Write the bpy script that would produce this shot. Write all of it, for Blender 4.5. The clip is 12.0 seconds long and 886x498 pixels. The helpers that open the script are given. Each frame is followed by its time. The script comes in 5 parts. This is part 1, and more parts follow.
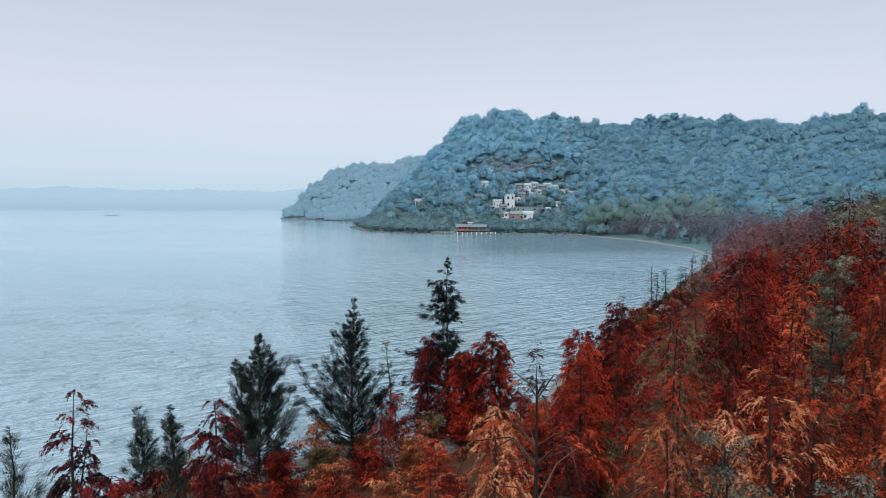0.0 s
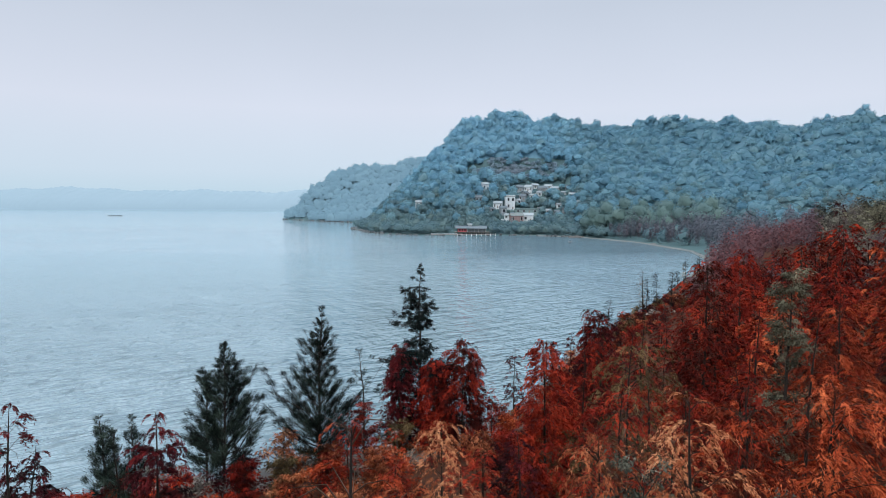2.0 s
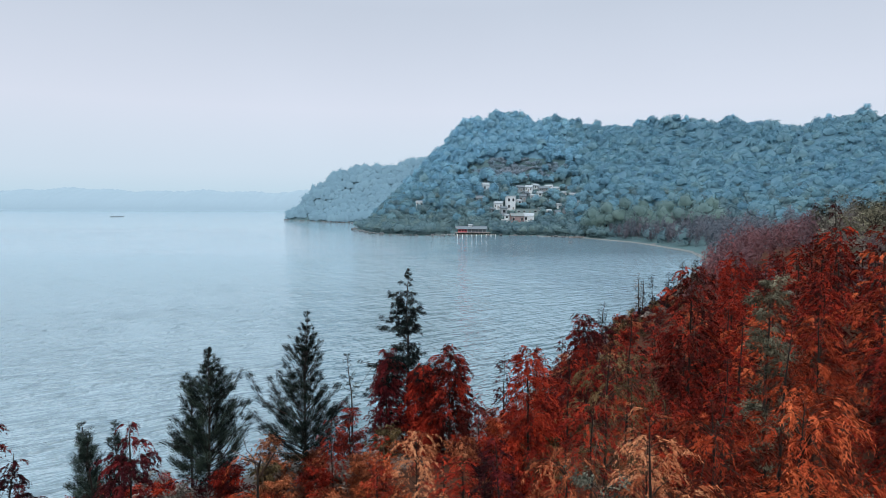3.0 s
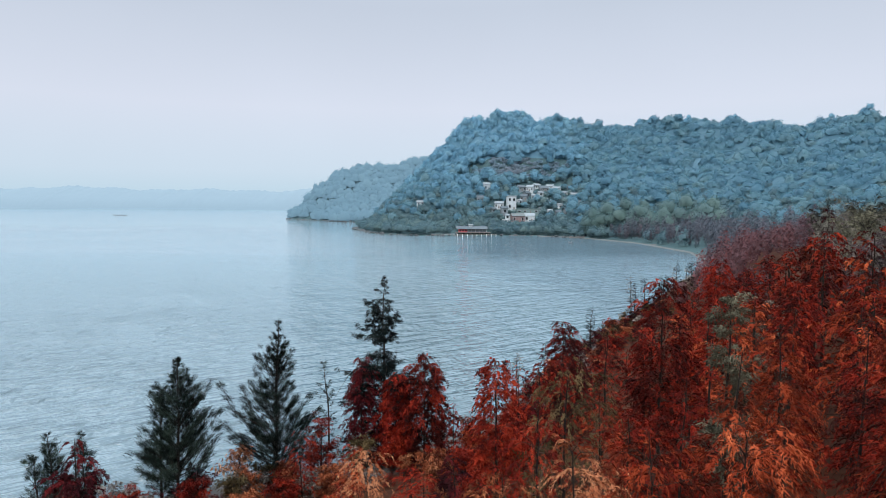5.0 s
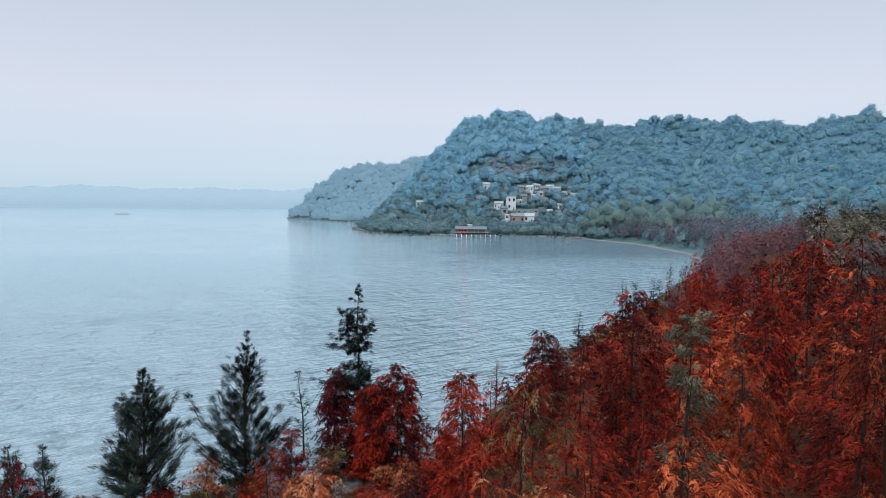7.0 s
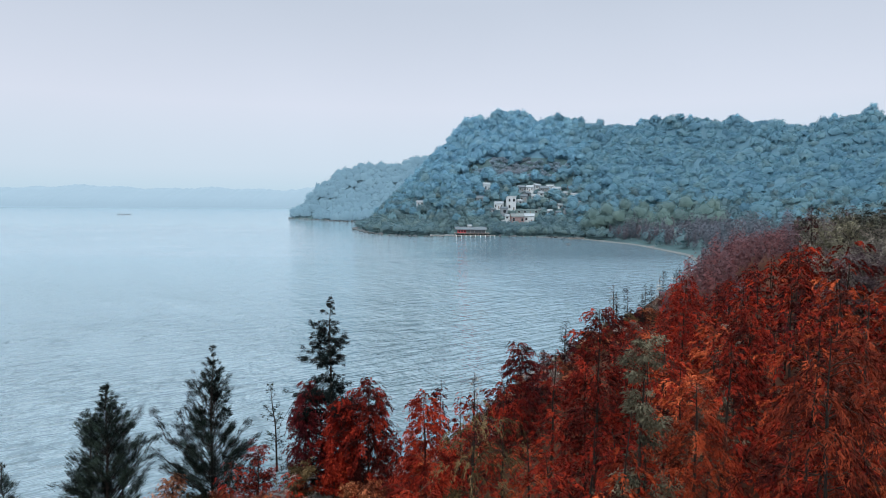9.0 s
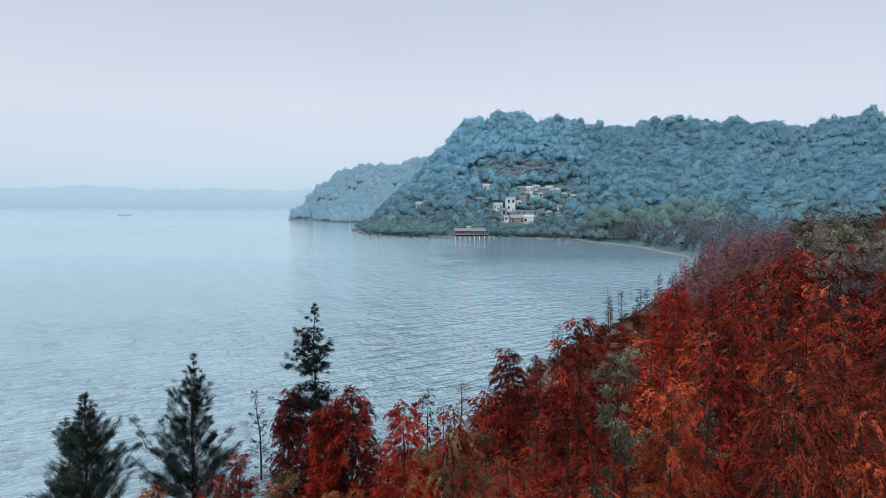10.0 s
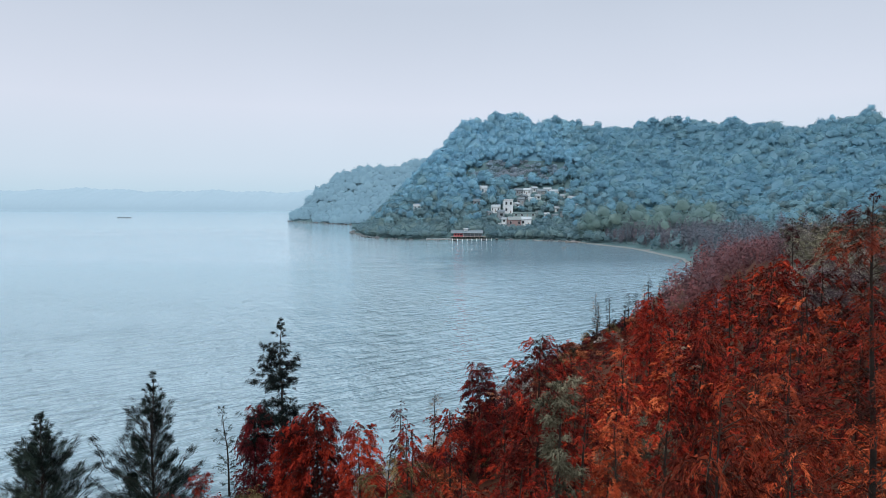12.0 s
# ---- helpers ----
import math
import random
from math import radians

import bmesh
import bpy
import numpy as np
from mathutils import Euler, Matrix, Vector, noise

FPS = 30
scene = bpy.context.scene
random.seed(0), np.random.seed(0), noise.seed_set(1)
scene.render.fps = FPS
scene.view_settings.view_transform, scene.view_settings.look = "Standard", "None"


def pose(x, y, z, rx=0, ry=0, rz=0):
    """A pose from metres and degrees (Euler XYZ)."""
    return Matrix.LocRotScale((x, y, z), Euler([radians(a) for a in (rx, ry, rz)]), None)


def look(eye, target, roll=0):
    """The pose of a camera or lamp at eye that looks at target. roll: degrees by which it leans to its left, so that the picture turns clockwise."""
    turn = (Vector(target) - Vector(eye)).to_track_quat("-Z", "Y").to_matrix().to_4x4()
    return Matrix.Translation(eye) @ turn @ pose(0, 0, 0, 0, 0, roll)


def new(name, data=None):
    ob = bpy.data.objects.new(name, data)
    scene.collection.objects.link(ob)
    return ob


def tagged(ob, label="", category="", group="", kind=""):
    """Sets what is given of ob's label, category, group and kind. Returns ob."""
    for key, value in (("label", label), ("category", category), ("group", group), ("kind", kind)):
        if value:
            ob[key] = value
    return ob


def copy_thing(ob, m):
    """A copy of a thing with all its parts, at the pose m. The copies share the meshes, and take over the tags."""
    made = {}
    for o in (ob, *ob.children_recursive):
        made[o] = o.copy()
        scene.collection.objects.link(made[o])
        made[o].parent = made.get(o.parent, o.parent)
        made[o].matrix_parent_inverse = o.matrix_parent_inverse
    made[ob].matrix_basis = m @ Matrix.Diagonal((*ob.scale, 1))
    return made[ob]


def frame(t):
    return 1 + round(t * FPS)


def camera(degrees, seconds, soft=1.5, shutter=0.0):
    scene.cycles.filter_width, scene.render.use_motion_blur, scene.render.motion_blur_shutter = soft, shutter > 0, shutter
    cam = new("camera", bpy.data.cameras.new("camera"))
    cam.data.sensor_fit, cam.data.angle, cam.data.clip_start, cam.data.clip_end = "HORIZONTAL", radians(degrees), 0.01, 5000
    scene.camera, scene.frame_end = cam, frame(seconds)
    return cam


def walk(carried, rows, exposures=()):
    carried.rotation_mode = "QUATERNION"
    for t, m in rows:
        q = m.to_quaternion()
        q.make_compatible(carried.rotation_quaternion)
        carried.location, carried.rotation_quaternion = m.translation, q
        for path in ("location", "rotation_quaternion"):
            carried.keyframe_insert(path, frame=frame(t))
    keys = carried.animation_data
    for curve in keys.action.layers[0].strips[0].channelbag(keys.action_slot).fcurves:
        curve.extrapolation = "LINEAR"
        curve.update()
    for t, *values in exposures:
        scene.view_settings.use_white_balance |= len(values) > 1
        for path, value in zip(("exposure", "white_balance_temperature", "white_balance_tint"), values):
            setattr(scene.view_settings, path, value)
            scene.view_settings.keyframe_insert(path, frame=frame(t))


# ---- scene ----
cam = camera(72.7, 12.0, soft=0.85)
PATH = [
    (0, (0.072, -0.301, 23.076), (0.083, 1.693, 22.927), 0.1),
    (0.5, (0.885, -0.104, 23.149), (0.894, 1.89, 23.002), 0.0),
    (1, (1.676, 0.033, 23.257), (1.681, 2.028, 23.111), 0.1),
    (1.5, (2.364, 0.2, 23.411), (2.366, 2.195, 23.265), 0.2),
    (2, (3.087, 0.331, 23.581), (3.086, 2.326, 23.435), 0.2),
    (2.5, (3.769, 0.437, 23.803), (3.764, 2.432, 23.657), 0.1),
    (3, (4.503, 0.58, 23.999), (4.495, 2.575, 23.853), 0.1),
    (5, (7.117, 1.316, 24.793), (7.097, 3.311, 24.643), 0.2),
    (5.5, (7.732, 1.562, 24.999), (7.71, 3.556, 24.848), 0.3),
    (6, (8.364, 1.818, 25.187), (8.34, 3.812, 25.035), 0.3),
    (6.5, (9.0, 2.069, 25.368), (8.975, 4.063, 25.215), 0.3),
    (7, (9.678, 2.362, 25.595), (9.65, 4.356, 25.442), 0.3),
    (9, (12.505, 3.376, 26.69), (12.466, 5.369, 26.534), 0.2),
    (9.5, (13.201, 3.691, 26.927), (13.16, 5.684, 26.773), 0.2),
    (10, (13.942, 3.959, 27.186), (13.9, 5.953, 27.032), 0.2),
    (10.5, (14.678, 4.251, 27.437), (14.634, 6.245, 27.284), 0.2),
    (11, (15.45, 4.455, 27.698), (15.406, 6.449, 27.545), 0.1),
    (11.5, (16.179, 4.743, 27.983), (16.133, 6.737, 27.831), 0.1),
    (12, (16.957, 5.006, 28.259), (16.911, 7.0, 28.108), 0.0),
]
walk(cam, [(t, look(eye, target, roll)) for t, eye, target, roll in PATH])


# ---- sky and light ----
def sky_world():
    w = bpy.data.worlds.new("overcast_sky")
    w.use_nodes = True
    n, l = w.node_tree.nodes, w.node_tree.links
    n.clear()
    out = n.new("ShaderNodeOutputWorld")
    sky = n.new("ShaderNodeTexSky")
    sky.sky_type = "NISHITA"
    sky.sun_disc = False
    sky.sun_elevation, sky.sun_rotation = radians(48), radians(200)
    sky.dust_density = 4.0
    clear = n.new("ShaderNodeBackground")
    clear.inputs["Strength"].default_value = 0.05
    l.new(sky.outputs["Color"], clear.inputs["Color"])
    # the cloud deck: even and pale, brightest overhead where the sun stands behind it
    co = n.new("ShaderNodeTexCoord")
    sep = n.new("ShaderNodeSeparateXYZ")
    l.new(co.outputs["Generated"], sep.inputs[0])
    ramp = n.new("ShaderNodeValToRGB")
    e = ramp.color_ramp.elements
    e[0].position, e[0].color = 0.0, (0.55, 0.75, 0.88, 1)
    e[1].position, e[1].color = 1.0, (6.4, 6.8, 7.3, 1)
    for at, c in ((0.05, (0.66, 0.79, 0.92, 1)), (0.15, (0.74, 0.80, 0.93, 1)), (0.30, (0.60, 0.67, 0.79, 1)), (0.5, (0.64, 0.72, 0.84, 1)), (0.7, (0.85, 0.94, 1.06, 1)), (0.85, (2.7, 2.95, 3.25, 1))):
        el = e.new(at)
        el.color = c
    l.new(sep.outputs["Z"], ramp.inputs["Fac"])
    cloud = n.new("ShaderNodeTexNoise")
    cloud.inputs["Scale"].default_value, cloud.inputs["Detail"].default_value = 1.6, 4
    l.new(co.outputs["Generated"], cloud.inputs["Vector"])
    rng_ = n.new("ShaderNodeMapRange")
    rng_.inputs["To Min"].default_value, rng_.inputs["To Max"].default_value = 0.93, 1.07
    l.new(cloud.outputs["Fac"], rng_.inputs["Value"])
    deck = n.new("ShaderNodeBackground")
    l.new(ramp.outputs["Color"], deck.inputs["Color"])
    l.new(rng_.outputs["Result"], deck.inputs["Strength"])
    mix = n.new("ShaderNodeMixShader")
    mix.inputs["Fac"].default_value = 0.92
    l.new(clear.outputs[0], mix.inputs[1])
    l.new(deck.outputs[0], mix.inputs[2])
    l.new(mix.outputs[0], out.inputs["Surface"])
    scene.world = w


sky_world()
sun = new("sun", bpy.data.lights.new("sun", "SUN"))
sun.data.energy, sun.data.angle, sun.data.color = 1.5, radians(14), (1.0, 0.98, 0.95)
sun.matrix_world = look((-30, -60, 90), (10, 40, 0))


# ---- materials ----
def material(name):
    m = bpy.data.materials.new(name)
    m.use_nodes = True
    n, l = m.node_tree.nodes, m.node_tree.links
    return m, n, l, n["Principled BSDF"]


def coords(n, l, scale, turn=0.0):
    co = n.new("ShaderNodeTexCoord")
    mp = n.new("ShaderNodeMapping")
    mp.vector_type = "TEXTURE" if turn else "POINT"
    if turn:
        scale = [1 / c for c in scale]
        mp.inputs["Rotation"].default_value = (0, 0, radians(turn))
    mp.inputs["Scale"].default_value = scale
    l.new(co.outputs["Object"], mp.inputs["Vector"])
    return mp.outputs["Vector"]


def noise_tex(n, l, vec, scale, detail=3.0, rough=0.55):
    t = n.new("ShaderNodeTexNoise")
    t.inputs["Scale"].default_value, t.inputs["Detail"].default_value, t.inputs["Roughness"].default_value = scale, detail, rough
    l.new(vec, t.inputs["Vector"])
    return t.outputs["Fac"]


def ramp_of(n, l, fac, stops):
    r = n.new("ShaderNodeValToRGB")
    e = r.color_ramp.elements
    e[0].position, e[0].color = stops[0][0], (*stops[0][1], 1)
    e[1].position, e[1].color = stops[-1][0], (*stops[-1][1], 1)
    for at, c in stops[1:-1]:
        e.new(at).color = (*c, 1)
    l.new(fac, r.inputs["Fac"])
    return r.outputs["Color"]


def math_node(n, l, op, a, b):
    m = n.new("ShaderNodeMath")
    m.operation = op
    for i, v in enumerate((a, b)):
        if isinstance(v, (int, float)):
            m.inputs[i].default_value = v
        else:
            l.new(v, m.inputs[i])
    return m.outputs[0]


def leaf_mat(name, dark, mid, light, clump=0.8, through_light=0.25, gloss=0.08):
    """Foliage: clumps a metre or so wide, single sprays that differ, some light through the leaf."""
    m, n, l, bsdf = material(name)
    vec = coords(n, l, (1, 1, 1))
    big = noise_tex(n, l, vec, clump, 2)
    geo = n.new("ShaderNodeNewGeometry")
    info = n.new("ShaderNodeObjectInfo")
    tuft = n.new("ShaderNodeAttribute")
    tuft.attribute_name = "tint"
    f = math_node(n, l, "ADD", math_node(n, l, "MULTIPLY", big, 0.5), math_node(n, l, "MULTIPLY", geo.outputs["Random Per Island"], 0.1))
    f = math_node(n, l, "ADD", f, math_node(n, l, "MULTIPLY", tuft.outputs["Fac"], 0.7))
    f = math_node(n, l, "ADD", f, math_node(n, l, "MULTIPLY", info.outputs["Random"], 0.42))
    f = math_node(n, l, "SUBTRACT", f, 0.4)
    col = ramp_of(n, l, f, ((0.15, dark), (0.5, mid), (0.95, light)))
    l.new(col, bsdf.inputs["Base Color"])
    bsdf.inputs["Roughness"].default_value = 0.75
    bsdf.inputs["Specular IOR Level"].default_value = gloss
    tr = n.new("ShaderNodeBsdfTranslucent")
    l.new(col, tr.inputs["Color"])
    mix = n.new("ShaderNodeMixShader")
    mix.inputs["Fac"].default_value = through_light
    l.new(bsdf.outputs[0], mix.inputs[1])
    l.new(tr.outputs[0], mix.inputs[2])
    l.new(mix.outputs[0], n["Material Output"].inputs["Surface"])
    return m


def rough_mat(name, stops, scale=2.0, fine=30.0, roughness=0.85, bump=0.2, stretch=(1, 1, 1)):
    """A matt surface in two scales of variation with fine relief."""
    m, n, l, bsdf = material(name)
    vec = coords(n, l, stretch)
    a, b = noise_tex(n, l, vec, scale), noise_tex(n, l, vec, fine, 4)
    info = n.new("ShaderNodeObjectInfo")
    f = math_node(n, l, "ADD", math_node(n, l, "MULTIPLY", a, 0.6), math_node(n, l, "MULTIPLY", b, 0.4))
    f = math_node(n, l, "ADD", f, math_node(n, l, "MULTIPLY", math_node(n, l, "SUBTRACT", info.outputs["Random"], 0.5), 0.25))
    l.new(ramp_of(n, l, f, stops), bsdf.inputs["Base Color"])
    bsdf.inputs["Roughness"].default_value = roughness
    bsdf.inputs["Specular IOR Level"].default_value = 0.15 if roughness > 0.7 else 0.5
    bp = n.new("ShaderNodeBump")
    bp.inputs["Strength"].default_value, bp.inputs["Distance"].default_value = bump, 0.05
    l.new(b, bp.inputs["Height"])
    l.new(bp.outputs[0], bsdf.inputs["Normal"])
    return m


def wood_mat(name, dark, mid, light, gloss=0.6):
    """Far woods: each crown has a tint of its own, leaves vary inside it."""
    m, n, l, bsdf = material(name)
    at = n.new("ShaderNodeAttribute")
    at.attribute_name = "tint"
    geo = n.new("ShaderNodeNewGeometry")
    vec = coords(n, l, (1, 1, 1))
    big = noise_tex(n, l, vec, 0.02, 3)
    f = math_node(n, l, "ADD", math_node(n, l, "MULTIPLY", at.outputs["Fac"], 0.45), math_node(n, l, "MULTIPLY", geo.outputs["Random Per Island"], 0.05))
    f = math_node(n, l, "ADD", f, math_node(n, l, "MULTIPLY", big, 0.45))
    l.new(ramp_of(n, l, f, ((0.2, dark), (0.5, mid), (0.85, light))), bsdf.inputs["Base Color"])
    # glossy evergreen leaves; the blue sheen on top stands in for haze
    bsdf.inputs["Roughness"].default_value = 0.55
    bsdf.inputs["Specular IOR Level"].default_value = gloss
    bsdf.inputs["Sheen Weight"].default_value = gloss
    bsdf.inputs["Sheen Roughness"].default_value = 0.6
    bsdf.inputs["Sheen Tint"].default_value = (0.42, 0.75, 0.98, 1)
    tr = n.new("ShaderNodeBsdfTranslucent")
    l.new(bsdf.inputs["Base Color"].links[0].from_socket, tr.inputs["Color"])
    mix = n.new("ShaderNodeMixShader")
    mix.inputs["Fac"].default_value = 0.5
    l.new(bsdf.outputs[0], mix.inputs[1])
    l.new(tr.outputs[0], mix.inputs[2])
    l.new(mix.outputs[0], n["Material Output"].inputs["Surface"])
    return m


def water_mat():
    m, n, l, bsdf = material("lake_water")
    bsdf.inputs["Roughness"].default_value = 0.07
    bsdf.inputs["IOR"].default_value = 1.45
    v1 = coords(n, l, (0.14, 0.5, 1), 34)
    v2 = coords(n, l, (0.9, 1.7, 1), 30)
    v3 = coords(n, l, (0.012, 0.03, 1))
    v4 = coords(n, l, (0.06, 0.13, 1), 22)
    a, b, c, e = noise_tex(n, l, v1, 1.0, 3, 0.6), noise_tex(n, l, v2, 1.0, 2), noise_tex(n, l, v3, 1.0, 2), noise_tex(n, l, v4, 1.0, 2)
    gust = n.new("ShaderNodeMapRange")
    gust.inputs["From Min"].default_value, gust.inputs["From Max"].default_value = 0.35, 0.65
    gust.inputs["To Min"].default_value, gust.inputs["To Max"].default_value = 0.6, 1.2
    l.new(c, gust.inputs["Value"])
    # steep fronts: the wave height is sharpened towards its crests
    a = math_node(n, l, "POWER", math_node(n, l, "MULTIPLY", a, 1.6), 2.7)
    h = math_node(n, l, "ADD", a, math_node(n, l, "MULTIPLY", b, 0.15))
    h = math_node(n, l, "ADD", h, math_node(n, l, "MULTIPLY", e, 1.0))
    h = math_node(n, l, "MULTIPLY", h, gust.outputs["Result"])
    # calmer in the lee of the hill
    pos = n.new("ShaderNodeSeparateXYZ")
    l.new(coords(n, l, (1, 1, 1)), pos.inputs[0])
    lee = n.new("ShaderNodeMapRange")
    lee.inputs["From Min"].default_value, lee.inputs["From Max"].default_value = 60, 300
    lee.inputs["To Min"].default_value, lee.inputs["To Max"].default_value = 2.0, 1.7
    l.new(pos.outputs["Y"], lee.inputs["Value"])
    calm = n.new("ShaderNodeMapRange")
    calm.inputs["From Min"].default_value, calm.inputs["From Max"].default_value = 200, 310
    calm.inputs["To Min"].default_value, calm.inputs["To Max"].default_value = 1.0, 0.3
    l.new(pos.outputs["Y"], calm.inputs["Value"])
    sheltered = math_node(n, l, "MULTIPLY", lee.outputs["Result"], calm.outputs["Result"])
    open_lake = n.new("ShaderNodeMapRange")
    open_lake.inputs["From Min"].default_value, open_lake.inputs["From Max"].default_value = 46, 2
    open_lake.inputs["To Min"].default_value, open_lake.inputs["To Max"].default_value = 0.0, 1.7
    l.new(math_node(n, l, "ADD", pos.outputs["X"], math_node(n, l, "MULTIPLY", math_node(n, l, "SUBTRACT", c, 0.5), 70)), open_lake.inputs["Value"])
    far_off = n.new("ShaderNodeMapRange")
    far_off.inputs["From Min"].default_value, far_off.inputs["From Max"].default_value = 130, 350
    near_by = n.new("ShaderNodeMapRange")
    near_by.inputs["From Min"].default_value, near_by.inputs["From Max"].default_value = 110, 300
    near_by.inputs["To Min"].default_value, near_by.inputs["To Max"].default_value = 1.0, 0.08
    l.new(pos.outputs["Y"], near_by.inputs["Value"])
    l.new(pos.outputs["Y"], far_off.inputs["Value"])
    # past the headland the lake lies flat under the mist
    flat = n.new("ShaderNodeMapRange")
    flat.inputs["From Min"].default_value, flat.inputs["From Max"].default_value = 480, 760
    flat.inputs["To Min"].default_value, flat.inputs["To Max"].default_value = 1.0, 0.08
    l.new(pos.outputs["Y"], flat.inputs["Value"])
    ruffled = math_node(n, l, "MULTIPLY", far_off.outputs["Result"], flat.outputs["Result"])
    windy = math_node(n, l, "MULTIPLY", open_lake.outputs["Result"], math_node(n, l, "MULTIPLY", near_by.outputs["Result"], flat.outputs["Result"]))
    enclosed = math_node(n, l, "SUBTRACT", 1.0, math_node(n, l, "MULTIPLY", open_lake.outputs["Result"], 0.58))
    h = math_node(n, l, "MULTIPLY", h, math_node(n, l, "MAXIMUM", math_node(n, l, "MULTIPLY", sheltered, enclosed), windy))
    swell = noise_tex(n, l, coords(n, l, (0.035, 0.07, 1), 15), 1.0, 3, 0.65)
    h = math_node(n, l, "ADD", h, math_node(n, l, "MULTIPLY", swell, 0.7))
    chop = noise_tex(n, l, coords(n, l, (0.2, 0.095, 1), 20), 1.0, 3, 0.6)
    h = math_node(n, l, "ADD", h, math_node(n, l, "MULTIPLY", chop, math_node(n, l, "ADD", math_node(n, l, "ADD", math_node(n, l, "MULTIPLY", windy, 1.9), math_node(n, l, "MULTIPLY", math_node(n, l, "MULTIPLY", math_node(n, l, "MULTIPLY", ruffled, calm.outputs["Result"]), enclosed), 2.2)), 0.15)))
    # ripples too small to see far off
    rough = math_node(n, l, "ADD", math_node(n, l, "MULTIPLY", windy, 0.01), math_node(n, l, "ADD", math_node(n, l, "MULTIPLY", math_node(n, l, "MULTIPLY", ruffled, calm.outputs["Result"]), 0.05), 0.05))
    rough = math_node(n, l, "ADD", rough, math_node(n, l, "MULTIPLY", math_node(n, l, "SUBTRACT", 1.0, calm.outputs["Result"]), math_node(n, l, "MULTIPLY", enclosed, 0.1)))
    l.new(rough, bsdf.inputs["Roughness"])
    # silt in the near shallows; paler base colour beyond stands for reflected sky
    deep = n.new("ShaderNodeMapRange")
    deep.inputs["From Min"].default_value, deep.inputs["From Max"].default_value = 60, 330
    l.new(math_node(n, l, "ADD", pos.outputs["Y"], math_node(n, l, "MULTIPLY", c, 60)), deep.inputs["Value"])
    reflection_tint = ramp_of(n, l, math_node(n, l, "MULTIPLY", open_lake.outputs["Result"], 0.59), ((0.0, (0.215, 0.33, 0.405)), (1.0, (0.20, 0.29, 0.335))))
    # dark base colour under the hill, painted in for the hill's reflection
    hill_dark_tint = n.new("ShaderNodeMixRGB")
    hill_dark_tint.inputs["Color1"].default_value = (0.012, 0.03, 0.042, 1)
    l.new(math_node(n, l, "MAXIMUM", calm.outputs["Result"], math_node(n, l, "MULTIPLY", open_lake.outputs["Result"], 0.59)), hill_dark_tint.inputs["Fac"])
    l.new(reflection_tint, hill_dark_tint.inputs["Color2"])
    reflection_tint = hill_dark_tint.outputs["Color"]
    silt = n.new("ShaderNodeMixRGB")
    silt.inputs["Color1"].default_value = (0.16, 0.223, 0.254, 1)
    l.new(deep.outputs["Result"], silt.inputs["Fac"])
    l.new(reflection_tint, silt.inputs["Color2"])
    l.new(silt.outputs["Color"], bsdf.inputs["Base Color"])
    bp = n.new("ShaderNodeBump")
    bp.inputs["Strength"].default_value, bp.inputs["Distance"].default_value = 1.0, 0.95
    l.new(h, bp.inputs["Height"])
    l.new(bp.outputs[0], bsdf.inputs["Normal"])
    return m


LEAF = {
    "red": leaf_mat("red_cypress_needles", (0.026, 0.003, 0.002), (0.165, 0.012, 0.006), (0.40, 0.04, 0.015), through_light=0.12),
    "orange": leaf_mat("orange_cypress_needles", (0.05, 0.007, 0.003), (0.27, 0.036, 0.012), (0.56, 0.13, 0.045), through_light=0.12),
    "crimson": leaf_mat("crimson_cypress_needles", (0.020, 0.002, 0.002), (0.125, 0.008, 0.005), (0.33, 0.027, 0.012), through_light=0.12),
    "silver": leaf_mat("silver_grey_leaves", (0.02, 0.021, 0.016), (0.10, 0.104, 0.08), (0.33, 0.33, 0.265)),
    "maroon": leaf_mat("maroon_cypress_needles", (0.007, 0.002, 0.003), (0.04, 0.004, 0.006), (0.14, 0.013, 0.013), through_light=0.12),
    "tan": leaf_mat("tan_cypress_needles", (0.08, 0.02, 0.009), (0.32, 0.09, 0.036), (0.58, 0.26, 0.13), through_light=0.12),
    "brown": leaf_mat("brown_red_cypress_needles", (0.014, 0.003, 0.002), (0.08, 0.012, 0.006), (0.26, 0.045, 0.018), through_light=0.12),
    "olive": leaf_mat("olive_leaves", (0.025, 0.018, 0.008), (0.10, 0.070, 0.032), (0.22, 0.15, 0.07)),
    "grey": leaf_mat("grey_green_leaves", (0.028, 0.028, 0.02), (0.11, 0.104, 0.07), (0.26, 0.24, 0.165)),
    "dark": leaf_mat("dark_needles", (0.003, 0.006, 0.005), (0.013, 0.021, 0.0175), (0.058, 0.083, 0.065), through_light=0.06, gloss=0.02),
    "black": leaf_mat("near_black_needles", (0.002, 0.003, 0.003), (0.005, 0.008, 0.008), (0.015, 0.021, 0.019), through_light=0.06, gloss=0.02),
    "mauve": leaf_mat("greyish_red_brown_needles", (0.045, 0.035, 0.04), (0.10, 0.07, 0.078), (0.15, 0.10, 0.11)),
    "twig": leaf_mat("grey_brown_twigs", (0.08, 0.068, 0.06), (0.23, 0.195, 0.17), (0.45, 0.41, 0.36)),
}
BARK = rough_mat("dark_bark", ((0.2, (0.010, 0.008, 0.007)), (0.8, (0.035, 0.027, 0.023))), 3, 18, bump=0.6, stretch=(4, 4, 1))
TWIG = leaf_mat("arching_twigs", (0.03, 0.018, 0.013), (0.2, 0.11, 0.075), (0.55, 0.38, 0.27), through_light=0.0)
BARK_PALE = rough_mat("pale_bark", ((0.2, (0.06, 0.05, 0.045)), (0.8, (0.18, 0.16, 0.145))), 3, 18, bump=0.6, stretch=(4, 4, 1))
